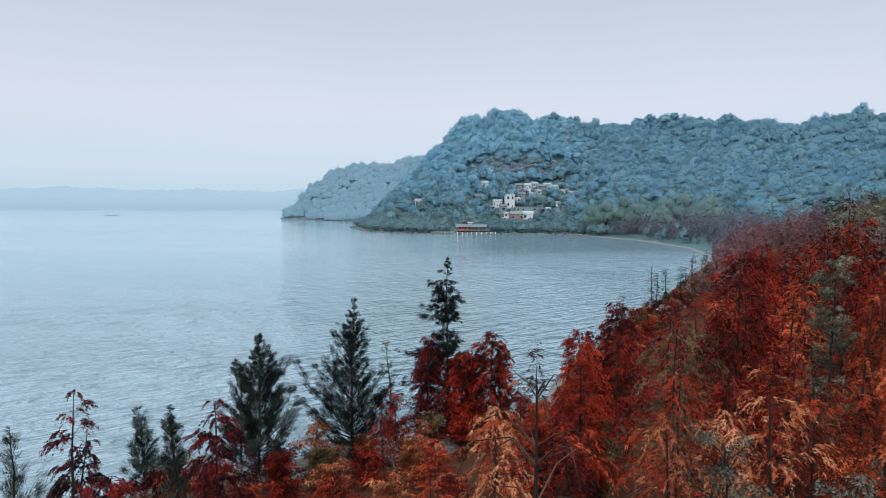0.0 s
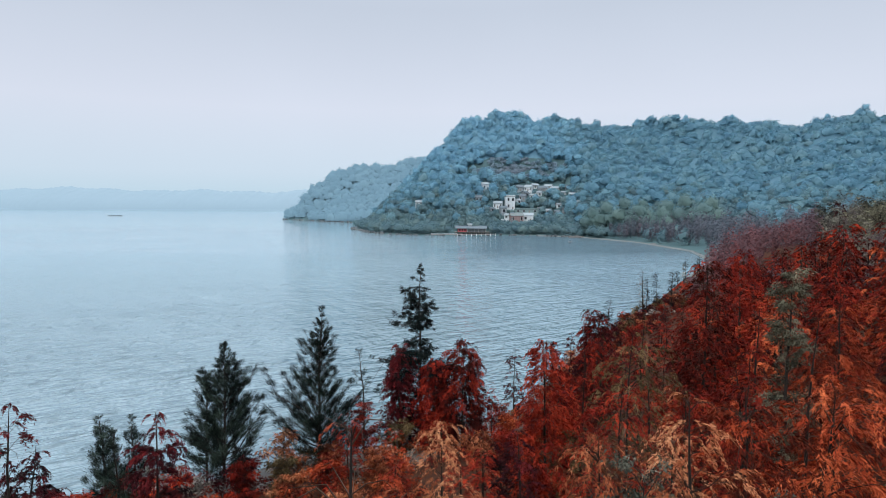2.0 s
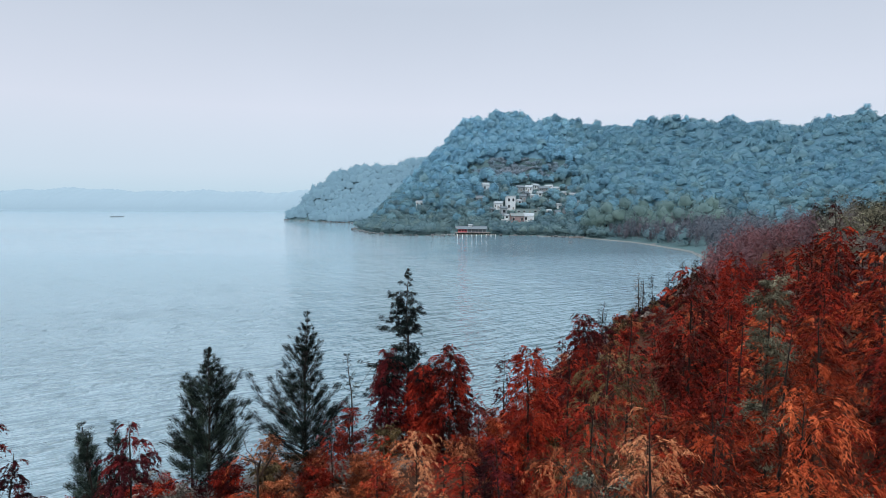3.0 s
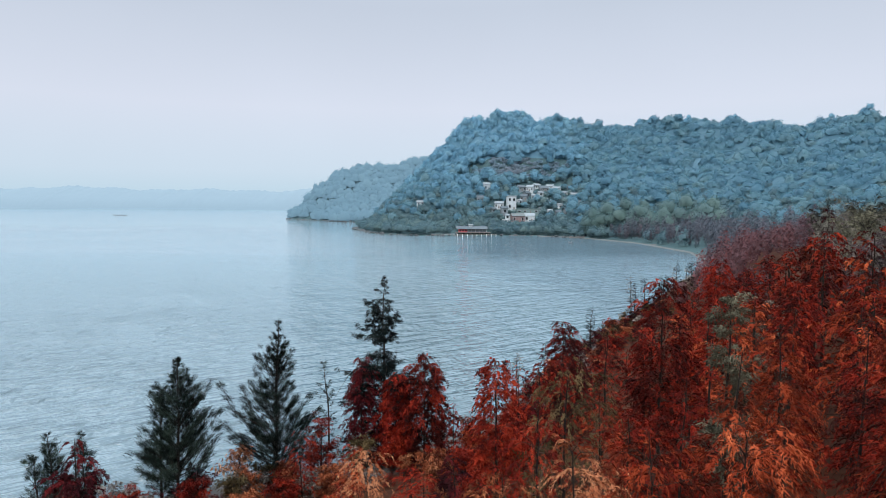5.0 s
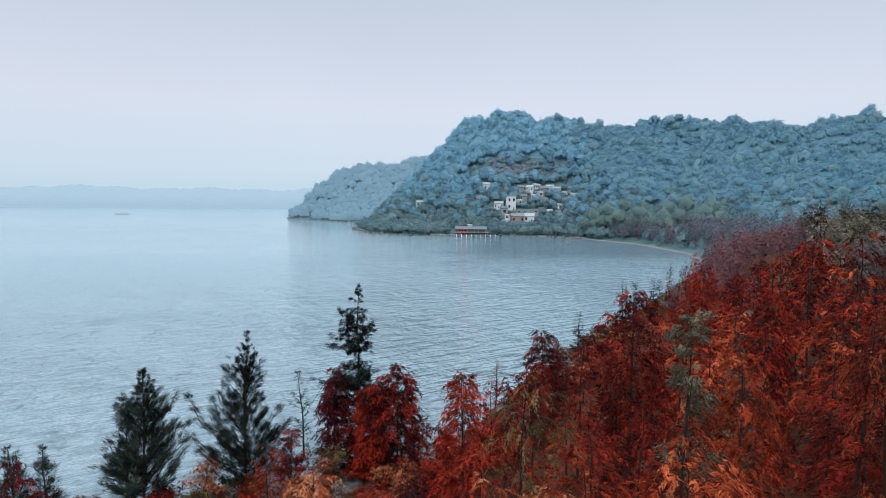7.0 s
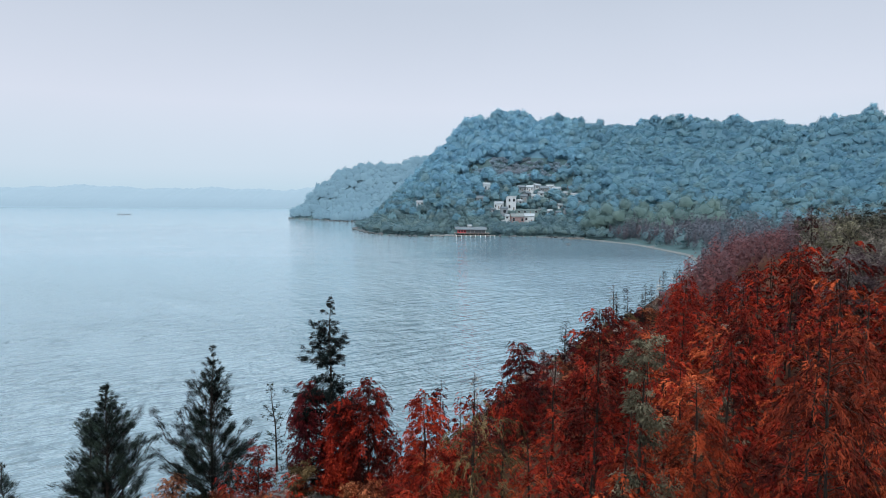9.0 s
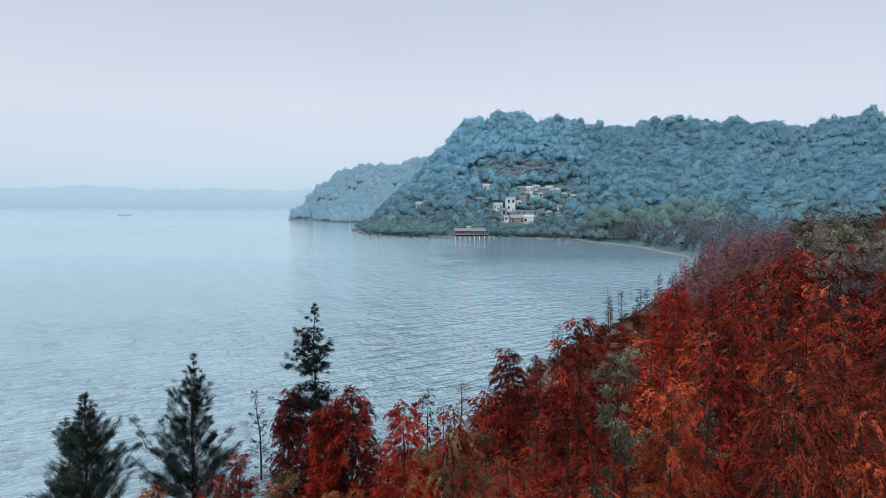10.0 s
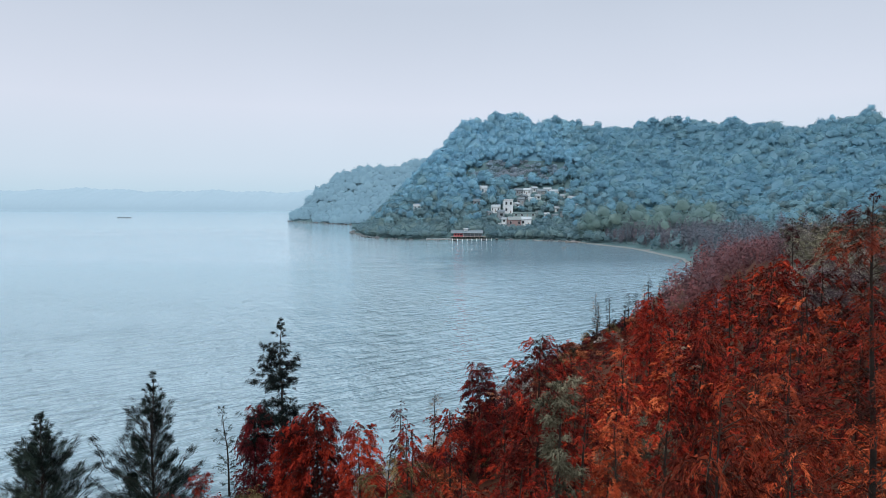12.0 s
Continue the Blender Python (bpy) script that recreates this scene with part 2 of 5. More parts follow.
# blue haze is put into these leaf colours, most strongly on the hill
WOODS = wood_mat("hazed_hill_leaves", (0.105, 0.27, 0.38), (0.135, 0.31, 0.415), (0.19, 0.36, 0.415), gloss=0.5)
WOODS_RIDGE = wood_mat("less_hazed_ridge_leaves", (0.066, 0.185, 0.262), (0.093, 0.222, 0.288), (0.155, 0.272, 0.288), gloss=0.4)
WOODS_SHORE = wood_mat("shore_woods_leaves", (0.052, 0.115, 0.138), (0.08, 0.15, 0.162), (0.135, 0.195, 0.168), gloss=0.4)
WOODS_SCRUB = wood_mat("hazed_scrub_leaves", (0.13, 0.20, 0.25), (0.17, 0.205, 0.245), (0.21, 0.205, 0.23), gloss=0.5)
WOODS_FAR = wood_mat("hazed_headland_leaves", (0.05, 0.10, 0.125), (0.068, 0.125, 0.155), (0.095, 0.155, 0.175), gloss=0.1)
# haze blue is mixed into the red-brown of these bay needles
WOODS_RED = wood_mat("haze_tinted_cypress_needles", (0.052, 0.07, 0.085), (0.09, 0.082, 0.096), (0.125, 0.086, 0.098), gloss=0.3)
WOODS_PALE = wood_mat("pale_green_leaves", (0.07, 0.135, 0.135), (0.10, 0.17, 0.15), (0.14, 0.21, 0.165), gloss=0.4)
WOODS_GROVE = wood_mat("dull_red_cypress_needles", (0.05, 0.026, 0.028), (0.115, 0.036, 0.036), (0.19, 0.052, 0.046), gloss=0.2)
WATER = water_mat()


def ground_mat():
    """Leaf litter under the trees, green undergrowth on the hills, a pale sandy rim at the water."""
    m, n, l, bsdf = material("ground_cover")
    vec = coords(n, l, (1, 1, 1))
    a, b = noise_tex(n, l, vec, 0.06, 4), noise_tex(n, l, vec, 1.4, 4)
    f = math_node(n, l, "ADD", math_node(n, l, "MULTIPLY", a, 0.6), math_node(n, l, "MULTIPLY", b, 0.4))
    litter = ramp_of(n, l, f, ((0.3, (0.018, 0.008, 0.005)), (0.5, (0.04, 0.016, 0.009)), (0.7, (0.075, 0.03, 0.016))))
    green = ramp_of(n, l, f, ((0.3, (0.045, 0.085, 0.095)), (0.7, (0.07, 0.115, 0.12))))
    sand = ramp_of(n, l, f, ((0.3, (0.075, 0.074, 0.072)), (0.7, (0.16, 0.155, 0.148))))
    for name_, lo, hi in (("hill", 0.2, 0.5), ("sand", 0.35, 0.65)):
        at = n.new("ShaderNodeAttribute")
        at.attribute_name = name_
        mr = n.new("ShaderNodeMapRange")
        mr.inputs["From Min"].default_value, mr.inputs["From Max"].default_value = lo, hi
        l.new(math_node(n, l, "ADD", at.outputs["Fac"], math_node(n, l, "MULTIPLY", math_node(n, l, "SUBTRACT", b, 0.5), 0.6)), mr.inputs["Value"])
        mx = n.new("ShaderNodeMixRGB")
        l.new(mr.outputs["Result"], mx.inputs["Fac"])
        l.new(litter, mx.inputs["Color1"])
        l.new(green if name_ == "hill" else sand, mx.inputs["Color2"])
        litter = mx.outputs["Color"]
    l.new(litter, bsdf.inputs["Base Color"])
    bsdf.inputs["Roughness"].default_value = 0.95
    bsdf.inputs["Specular IOR Level"].default_value = 0.08
    bp = n.new("ShaderNodeBump")
    bp.inputs["Strength"].default_value, bp.inputs["Distance"].default_value = 0.4, 0.1
    l.new(b, bp.inputs["Height"])
    l.new(bp.outputs[0], bsdf.inputs["Normal"])
    return m


GROUND = ground_mat()
SAND = rough_mat("pale_sand", ((0.2, (0.06, 0.07, 0.072)), (0.8, (0.16, 0.168, 0.162))), 0.5, 6)


# ---- mesh helpers ----
def mesh_of(name, verts, faces, mat, tint=None, smooth=False, normals=None):
    """A mesh from arrays of corners and of equal-sided faces. normals: the way each corner faces, for foliage that is lit as a soft mass."""
    me = bpy.data.meshes.new(name)
    v, f = np.asarray(verts, np.float32), np.array(faces, np.int32)
    if normals is not None:
        face = np.cross(v[f[:, 1]] - v[f[:, 0]], v[f[:, 2]] - v[f[:, 0]])
        away = (face * normals[f[:, 0]]).sum(1) < 0
        f[away] = f[away][:, ::-1]
    k = f.shape[1]
    me.vertices.add(len(v))
    me.vertices.foreach_set("co", v.ravel())
    me.loops.add(f.size)
    me.loops.foreach_set("vertex_index", f.ravel())
    me.polygons.add(len(f))
    me.polygons.foreach_set("loop_start", np.arange(0, f.size, k, dtype=np.int32))
    if smooth:
        me.polygons.foreach_set("use_smooth", np.ones(len(f), bool))
    me.update(calc_edges=True)
    me.materials.append(mat)
    if tint is not None:
        at = me.attributes.new("tint", "FLOAT", "POINT")
        at.data.foreach_set("value", np.asarray(tint, np.float32))
    if normals is not None:
        me.polygons.foreach_set("use_smooth", np.ones(len(f), bool))
        me.normals_split_custom_set_from_vertices(normals.tolist())
    return me


def unit(v):
    return v / np.maximum(np.linalg.norm(v, axis=-1, keepdims=True), 1e-9)


def sprays(base, way, length, width, rng):
    """Pointed three-cornered leaf sprays from base along way, each turned at random about its length."""
    way = unit(way)
    side = unit(np.cross(way, rng.normal(size=way.shape)))
    L, W = np.asarray(length)[:, None], np.asarray(width)[:, None]
    v = np.stack([base - side * W, base + side * W, base + way * L], 1)
    return v.reshape(-1, 3), np.arange(3 * len(base)).reshape(-1, 3)


def tubes(paths, radii, sides=4):
    """Tapered tubes: paths (n, k, 3), radii (n, k)."""
    n, k, _ = paths.shape
    t = unit(np.gradient(paths, axis=1))
    ref = np.where(np.abs(t[..., 2:3]) > 0.9, np.array((1.0, 0, 0)), np.array((0, 0, 1.0)))
    a = unit(np.cross(t, ref))
    b = np.cross(t, a)
    ang = np.arange(sides) * 2 * math.pi / sides
    ring = paths[:, :, None] + radii[..., None, None] * (np.cos(ang)[:, None] * a[:, :, None] + np.sin(ang)[:, None] * b[:, :, None])
    v = ring.reshape(-1, 3)
    i = np.arange(n * k * sides).reshape(n, k, sides)
    q = np.stack([i[:, :-1], np.roll(i[:, :-1], -1, 2), np.roll(i[:, 1:], -1, 2), i[:, 1:]], -1)
    return v, q.reshape(-1, 4)


def part(name, me, parent, label=""):
    ob = new(name, me)
    ob.parent = parent
    return tagged(ob, label)


# ---- the lie of the land ----
SHORE = [(-900, -400), (-200, -60), (-70, 22), (-26, 43), (-8, 54), (1, 57), (13, 68), (26, 98), (50, 134), (84, 196), (118, 256), (132, 310),
         (128, 384), (104, 446), (74, 466), (38, 466), (-8, 464), (-36, 474), (-56, 497), (-86, 588), (-80, 660), (-110, 780), (-154, 829), (-198, 884),
         (-250, 950), (-246, 985), (-150, 1060), (-50, 1400), (300, 2600), (4900, 4900), (4900, -4900), (-900, -4900)]
HILL = [(2, 612, 75), (18, 618, 95), (40, 622, 104), (76, 624, 108), (100, 622, 104), (126, 614, 99), (155, 594, 96), (181, 574, 94), (221, 554, 92), (252, 534, 88),
        (289, 504, 82), (322, 466, 84), (352, 430, 82), (430, 320, 80), (500, 150, 70), (520, -100, 60)]
HEADLAND = [(-178, 952, 58), (-168, 954, 66), (-131, 956, 74), (-87, 956, 74), (-51, 956, 85), (-10, 958, 95), (80, 960, 98), (200, 900, 95)]


def seg_distance(x, y, pts, closed=False):
    """The distance to a line of points, and the third value of the nearest spot where the points have one."""
    best, val = np.full(np.shape(x), 1e9), np.zeros(np.shape(x))
    ends = list(zip(pts, pts[1:] + pts[:1] if closed else pts[1:]))
    for a, b in ends:
        dx, dy = b[0] - a[0], b[1] - a[1]
        u = np.clip(((x - a[0]) * dx + (y - a[1]) * dy) / (dx * dx + dy * dy), 0, 1)
        d = np.hypot(x - a[0] - u * dx, y - a[1] - u * dy)
        near = d < best
        best = np.where(near, d, best)
        if len(a) > 2:
            val = np.where(near, a[2] + u * (b[2] - a[2]), val)
    return best, val


def inland(x, y):
    """Metres from the shore line, minus over the lake."""
    x, y = np.asarray(x, float), np.asarray(y, float)
    inside = np.zeros(x.shape, bool)
    for (ax, ay), (bx, by) in zip(SHORE, SHORE[1:] + SHORE[:1]):
        with np.errstate(divide="ignore", invalid="ignore"):
            cut = ((ay > y) != (by > y)) & (x < (bx - ax) * (y - ay) / (by - ay if by != ay else 1e-9) + ax)
        inside ^= cut
    d, _ = seg_distance(x, y, SHORE, True)
    return np.where(inside, d, -d)


def wobble(x, y):
    return (np.sin(x * 0.061 + 1.3) * np.cos(y * 0.053 + 0.4) + 0.6 * np.sin(x * 0.13 + y * 0.11) + 0.4 * np.cos(x * 0.21 - y * 0.17))


def ground_z(x, y):
    x, y = np.asarray(x, float), np.asarray(y, float)
    d = inland(x, y)
    z = 0.35 + 0.05 * np.clip(d, 0, 60) + 0.12 * np.clip(x - 15, 0, 80) * np.clip(1.5 - y / 300, 0, 1) * np.clip(d / 25, 0, 1)
    dc, hc = seg_distance(x, y, HILL)
    dc = np.where(x < 2, dc * 1.45, dc)
    hill = hc * np.clip(1 - dc / 145, 0, 1) ** 1.55 * (1 + 0.035 * wobble(x, y))
    de, he = seg_distance(x, y, HEADLAND)
    de = np.where(x < -178, de * 1.5, de)
    head = he * np.clip(1 - de / 120, 0, 1) ** 1.2
    z = z + np.maximum(hill, head) * np.clip(d / 30, 0, 1)
    return np.where(d > 0, z, np.maximum(0.35 + d * 0.25, -4.0))


def lines(lo, hi, step, far):
    out = [far * f for f in (-1, -0.6, -0.35, -0.2) if far * f < lo - 30]
    out += list(np.arange(lo, hi + 0.1, step))
    return np.array(out + [far * f for f in (0.2, 0.35, 0.6, 1) if far * f > hi + 30])


def build_ground():
    xs, ys = lines(-300, 460, 5.0, 4800), lines(-40, 1080, 5.0, 4800)
    X, Y = np.meshgrid(xs, ys)
    v = np.stack([X, Y, ground_z(X, Y)], -1).reshape(-1, 3)
    i = np.arange(X.size).reshape(X.shape)
    q = np.stack([i[:-1, :-1], i[:-1, 1:], i[1:, 1:], i[1:, :-1]], -1).reshape(-1, 4)
    me = mesh_of("ground", v, q, GROUND, smooth=True)
    d = inland(X, Y).ravel()
    beach = np.where(Y.ravel() < 110, 5.0, 0.4)
    for key, val in (("sand", np.clip(1 - np.abs(d - 1) / beach, 0, 1)), ("hill", (Y.ravel() > 240).astype(float))):
        me.attributes.new(key, "FLOAT", "POINT").data.foreach_set("value", np.asarray(val, np.float32))
    tagged(new("ground", me), "brown leaf-littered ground rising from the lake to wooded hills", "ground", kind="structure")
    w = np.array([(-4900, -4900, 0), (4900, -4900, 0), (4900, 4900, 0), (-4900, 4900, 0)], float)
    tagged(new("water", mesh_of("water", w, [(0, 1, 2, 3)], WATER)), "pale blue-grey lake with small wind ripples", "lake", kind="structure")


build_ground()


def build_beach():
    """A thin pale strip of sand at the water's edge round the bay."""
    bay = [p for p in SHORE if 190 < p[1] < 470 and p[0] > 70]
    path = []
    for (ax, ay), (bx, by) in zip(bay, bay[1:]):
        k = max(int(math.hypot(bx - ax, by - ay) / 3), 1)
        path += [(ax + (bx - ax) * i / k, ay + (by - ay) * i / k) for i in range(k)]
    path = np.array(path)
    way = unit(np.gradient(path, axis=0))
    inner = np.column_stack([way[:, 1], -way[:, 0]])
    i = np.arange(len(path))
    wide = 0.5 + 0.6 * np.sin(i * 0.37) * np.sin(i * 0.11 + 1)
    cross = ((-1.6, -0.02), (-0.8, 0.24), (0.0, 0.46), (1.0, 0.52))
    rows = [np.column_stack([path + inner * (o * (wide if o > 0 else 1.0 + 0 * wide))[:, None], np.full(len(path), z)]) for o, z in cross]
    v = np.concatenate(rows)
    g = np.arange(len(v)).reshape(len(rows), -1)
    q = np.stack([g[:-1, :-1], g[:-1, 1:], g[1:, 1:], g[1:, :-1]], -1).reshape(-1, 4)
    tagged(new("beach", mesh_of("beach", v, q, SAND, smooth=True)), "thin strip of pale sand along the bay", "beach", kind="structure")


build_beach()


# ---- far shore, a low hazy line across the lake ----
def far_shore():
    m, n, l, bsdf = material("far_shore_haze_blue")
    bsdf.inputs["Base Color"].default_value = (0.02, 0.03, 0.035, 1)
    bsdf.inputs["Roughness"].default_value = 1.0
    # the haze is put into emission, so the shore itself glows pale blue
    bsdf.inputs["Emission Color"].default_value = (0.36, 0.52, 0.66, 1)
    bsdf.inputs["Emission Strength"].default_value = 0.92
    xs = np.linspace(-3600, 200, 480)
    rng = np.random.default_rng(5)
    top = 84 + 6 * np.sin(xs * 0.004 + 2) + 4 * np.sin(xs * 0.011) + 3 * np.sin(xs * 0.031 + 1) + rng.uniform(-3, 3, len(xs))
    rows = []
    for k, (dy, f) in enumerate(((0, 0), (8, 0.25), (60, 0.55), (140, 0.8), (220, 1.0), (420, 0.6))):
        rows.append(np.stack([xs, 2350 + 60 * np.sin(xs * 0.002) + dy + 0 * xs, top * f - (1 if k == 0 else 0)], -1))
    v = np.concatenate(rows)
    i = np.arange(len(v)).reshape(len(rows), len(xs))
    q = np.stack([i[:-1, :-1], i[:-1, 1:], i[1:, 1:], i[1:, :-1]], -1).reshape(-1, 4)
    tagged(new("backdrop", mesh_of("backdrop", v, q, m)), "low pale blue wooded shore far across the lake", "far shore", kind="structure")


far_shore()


# ---- houses of the village: x, y, ground, width, depth ----
# name, x, y, ground, width, depth, height, turn, roof, floors, windows a floor, look
VILLAGE = [
    ("tall", 60.5, 523, 20.0, 7.6, 7, 11.0, 6, "flat", 2, 2, "white"), ("low", 50.6, 525, 21.0, 7.4, 6, 4.4, -12, "gable", 1, 3, "white"),
    ("small", 53.9, 515, 16.0, 5.4, 5, 5.4, 10, "gable", 1, 1, "grey"), ("brick", 64.0, 505, 9.5, 10.5, 8, 5.4, 8, "gable", 1, 3, "pink"), ("low", 74.4, 507, 10.2, 8.4, 7, 5.0, -10, "gable", 1, 2, "white"),
    ("shed", 73.7, 517, 17.0, 19.0, 7, 3.0, 2, "flat", 1, 4, "teal"), ("cottage", -19.3, 558, 20.5, 6.6, 6, 5.6, 0, "gable", 2, 2, "white"),
    ("gable", 40.5, 551, 37.0, 6.2, 6, 5.4, 20, "gable", 1, 2, "white"), ("gable", 35.0, 537, 23.0, 6.0, 6, 7.4, -12, "gable", 2, 2, "grey"),
    ("hut", 53.5, 501, 8.4, 5.0, 4, 2.8, 0, "flat", 1, 1, "white"), ("row", 71.5, 548, 36.5, 7.0, 6, 3.6, 24, "gable", 1, 3, "grey"),
    ("row", 80.0, 546, 36.2, 6.4, 6, 4.0, -22, "gable", 1, 3, "white"), ("row", 92.0, 549, 36.6, 8.0, 6, 2.8, 14, "gable", 1, 4, "grey"),
    ("row", 104.0, 546, 35.4, 7.6, 6, 3.4, -18, "gable", 1, 3, "white"), ("row", 114.5, 543, 36.5, 6.0, 6, 3.4, 5, "gable", 1, 2, "grey"),
    ("hut", 90.8, 534, 25.9, 4.5, 4, 3.2, 8, "gable", 1, 1, "white"), ("hut", 96.8, 526, 23.9, 4.8, 4, 3.2, -8, "gable", 1, 1, "grey"),
    ("hut", 101.7, 518, 21.0, 4.2, 4, 3.4, 5, "gable", 1, 1, "white"), ("hut", 106.6, 526, 25.9, 5.0, 4, 3.6, 15, "gable", 1, 2, "grey"),
    ("hut", 86.2, 521, 18.1, 4.6, 4, 3.0, 0, "flat", 1, 1, "grey"), ("hut", 92.2, 513, 16.2, 4.2, 4, 3.2, -6, "gable", 1, 1, "white"),
    ("hut", 115.1, 527, 28.9, 5.6, 5, 4.4, 5, "gable", 1, 2, "white"), ("hut", 116.4, 511, 23.0, 4.6, 4, 3.6, -10, "gable", 1, 1, "white"),
    ("hut", 98.3, 507, 15.4, 4.4, 4, 3.0, 6, "gable", 1, 1, "grey"), ("hut", 82.3, 537, 28.9, 5.2, 4, 3.6, 0, "gable", 1, 2, "white"),
    ("hut", 105.1, 506, 17.3, 4.2, 4, 3.2, 12, "gable", 1, 1, "grey"), ("hut", 73.5, 535, 27.9, 6.0, 5, 4.0, -25, "gable", 1, 2, "grey"),
    ("row", 86.0, 551, 38.5, 6.0, 5, 3.4, 30, "gable", 1, 2, "white"), ("row", 98.5, 551, 38.0, 6.6, 5, 3.0, -28, "gable", 1, 2, "white"), ("row", 76.0, 541, 31.5, 5.0, 5, 3.2, 35, "gable", 1, 1, "grey"),
    ("hut", 68.0, 530, 24.6, 5.0, 4, 3.4, 40, "gable", 1, 1, "white"), ("hut", 44.5, 520, 17.6, 4.6, 4, 3.0, 28, "gable", 1, 1, "grey"), ("hut", 57.0, 508, 12.2, 4.4, 4, 3.2, -30, "gable", 1, 1, "white"),
    ("hut", 110.0, 536, 32.0, 5.0, 4, 3.0, -35, "gable", 1, 1, "white"), ("hut", 88.0, 541, 32.0, 4.8, 4, 3.0, 22, "gable", 1, 1, "white"),
]
HOUSE_SPOTS = [(v[1], v[2], v[3], v[4], v[5]) for v in VILLAGE] + [(25, 478, 2.0, 30, 10)]


# ---- far woods ----
def icosa():
    p = (1 + 5 ** 0.5) / 2
    v = np.array([(-1, p, 0), (1, p, 0), (-1, -p, 0), (1, -p, 0), (0, -1, p), (0, 1, p), (0, -1, -p), (0, 1, -p), (p, 0, -1), (p, 0, 1), (-p, 0, -1), (-p, 0, 1)])
    f = [(0, 11, 5), (0, 5, 1), (0, 1, 7), (0, 7, 10), (0, 10, 11), (1, 5, 9), (5, 11, 4), (11, 10, 2), (10, 7, 6), (7, 1, 8),
         (3, 9, 4), (3, 4, 2), (3, 2, 6), (3, 6, 8), (3, 8, 9), (4, 9, 5), (2, 4, 11), (6, 2, 10), (8, 6, 7), (9, 8, 1)]
    return unit(v), np.array(f)


def finer(v, f):
    """Each face of a ball split into four."""
    v, seen, out = [tuple(p) for p in v], {}, []

    def mid(a, b):
        key = (min(a, b), max(a, b))
        if key not in seen:
            seen[key] = len(v)
            v.append(tuple(unit((np.array(v[a]) + np.array(v[b])) / 2)))
        return seen[key]

    for a, b, c in f:
        ab, bc, ca = mid(a, b), mid(b, c), mid(c, a)
        out += [(a, ab, ca), (b, bc, ab), (c, ca, bc), (ab, bc, ca)]
    return np.array(v), np.array(out)


BALL = finer(*icosa())


def leafy_crown(c, r, up, leaves, leaf, rng, core=0.8, bumps=12):
    """One crown: leaf clumps spread thickly over rounded boughs. Corners, and the way each one faces."""
    iv, jf = BALL
    bough = unit(rng.normal(size=(bumps, 3)) + (0, 0, 0.3))
    high, wide = rng.uniform(0.15, 0.42, bumps), rng.uniform(0.3, 0.55, bumps)

    def swell(d):
        ang = np.arccos(np.clip(d @ bough.T, -1, 1))
        return 0.64 + np.max(high * np.exp(-(ang / wide) ** 2), 1)

    size = np.array((r, r, up))
    keep = jf[iv[jf].mean(1)[:, 2] > -0.5]
    heart = iv * size * (swell(iv) * core)[:, None]
    d = unit(rng.normal(size=(leaves, 3)) + (0, 0, 0.35))
    # clumps face away from the bough that they grow on
    near = bough[np.argmax(d @ bough.T, 1)]
    q = d * size * (swell(d) * rng.uniform(core + 0.02, 1.04, leaves) ** 0.6)[:, None]
    a = unit(np.cross(unit(d + rng.normal(size=d.shape) * 0.6), rng.normal(size=d.shape)))
    b = unit(np.cross(d + rng.normal(size=d.shape) * 0.6, a))
    s = leaf * rng.uniform(0.45, 1.25, (leaves, 1))
    v = np.stack([q - a * s, q + b * s * 1.2, q + a * s], 1).reshape(-1, 3)
    facing = np.concatenate([iv[keep].reshape(-1, 3), np.repeat(unit(d + 1.3 * (d - near)), 3, 0)])
    return c + np.concatenate([heart[keep].reshape(-1, 3), v]), unit(facing * 0.22 + np.array((0, -0.2, 0.6)))


def woods(name, spots, radius, leaves, leaf, mat, label, rng, tall=1.0, core=0.8):
    """Many crowns in one mesh, each of its own size, shape and tint."""
    V, T, N = [], [], []
    for x, y, z in spots:
        r = radius * rng.choice((0.7, 0.85, 1.0, 1.15)) * rng.uniform(0.85, 1.15)
        up = r * rng.uniform(0.75, 1.15) * tall
        v, nn = leafy_crown(np.array((x, y, z + up * 0.6 + 1.0)), r, up, leaves, leaf, rng, core)
        V.append(v)
        N.append(nn)
        T.append(np.full(len(v), rng.uniform()))
    V = np.concatenate(V)
    F = np.arange(len(V)).reshape(-1, 3)
    return tagged(new(name, mesh_of(name, V, F, mat, np.concatenate(T), normals=np.concatenate(N))), label, "woods", kind="stuff")


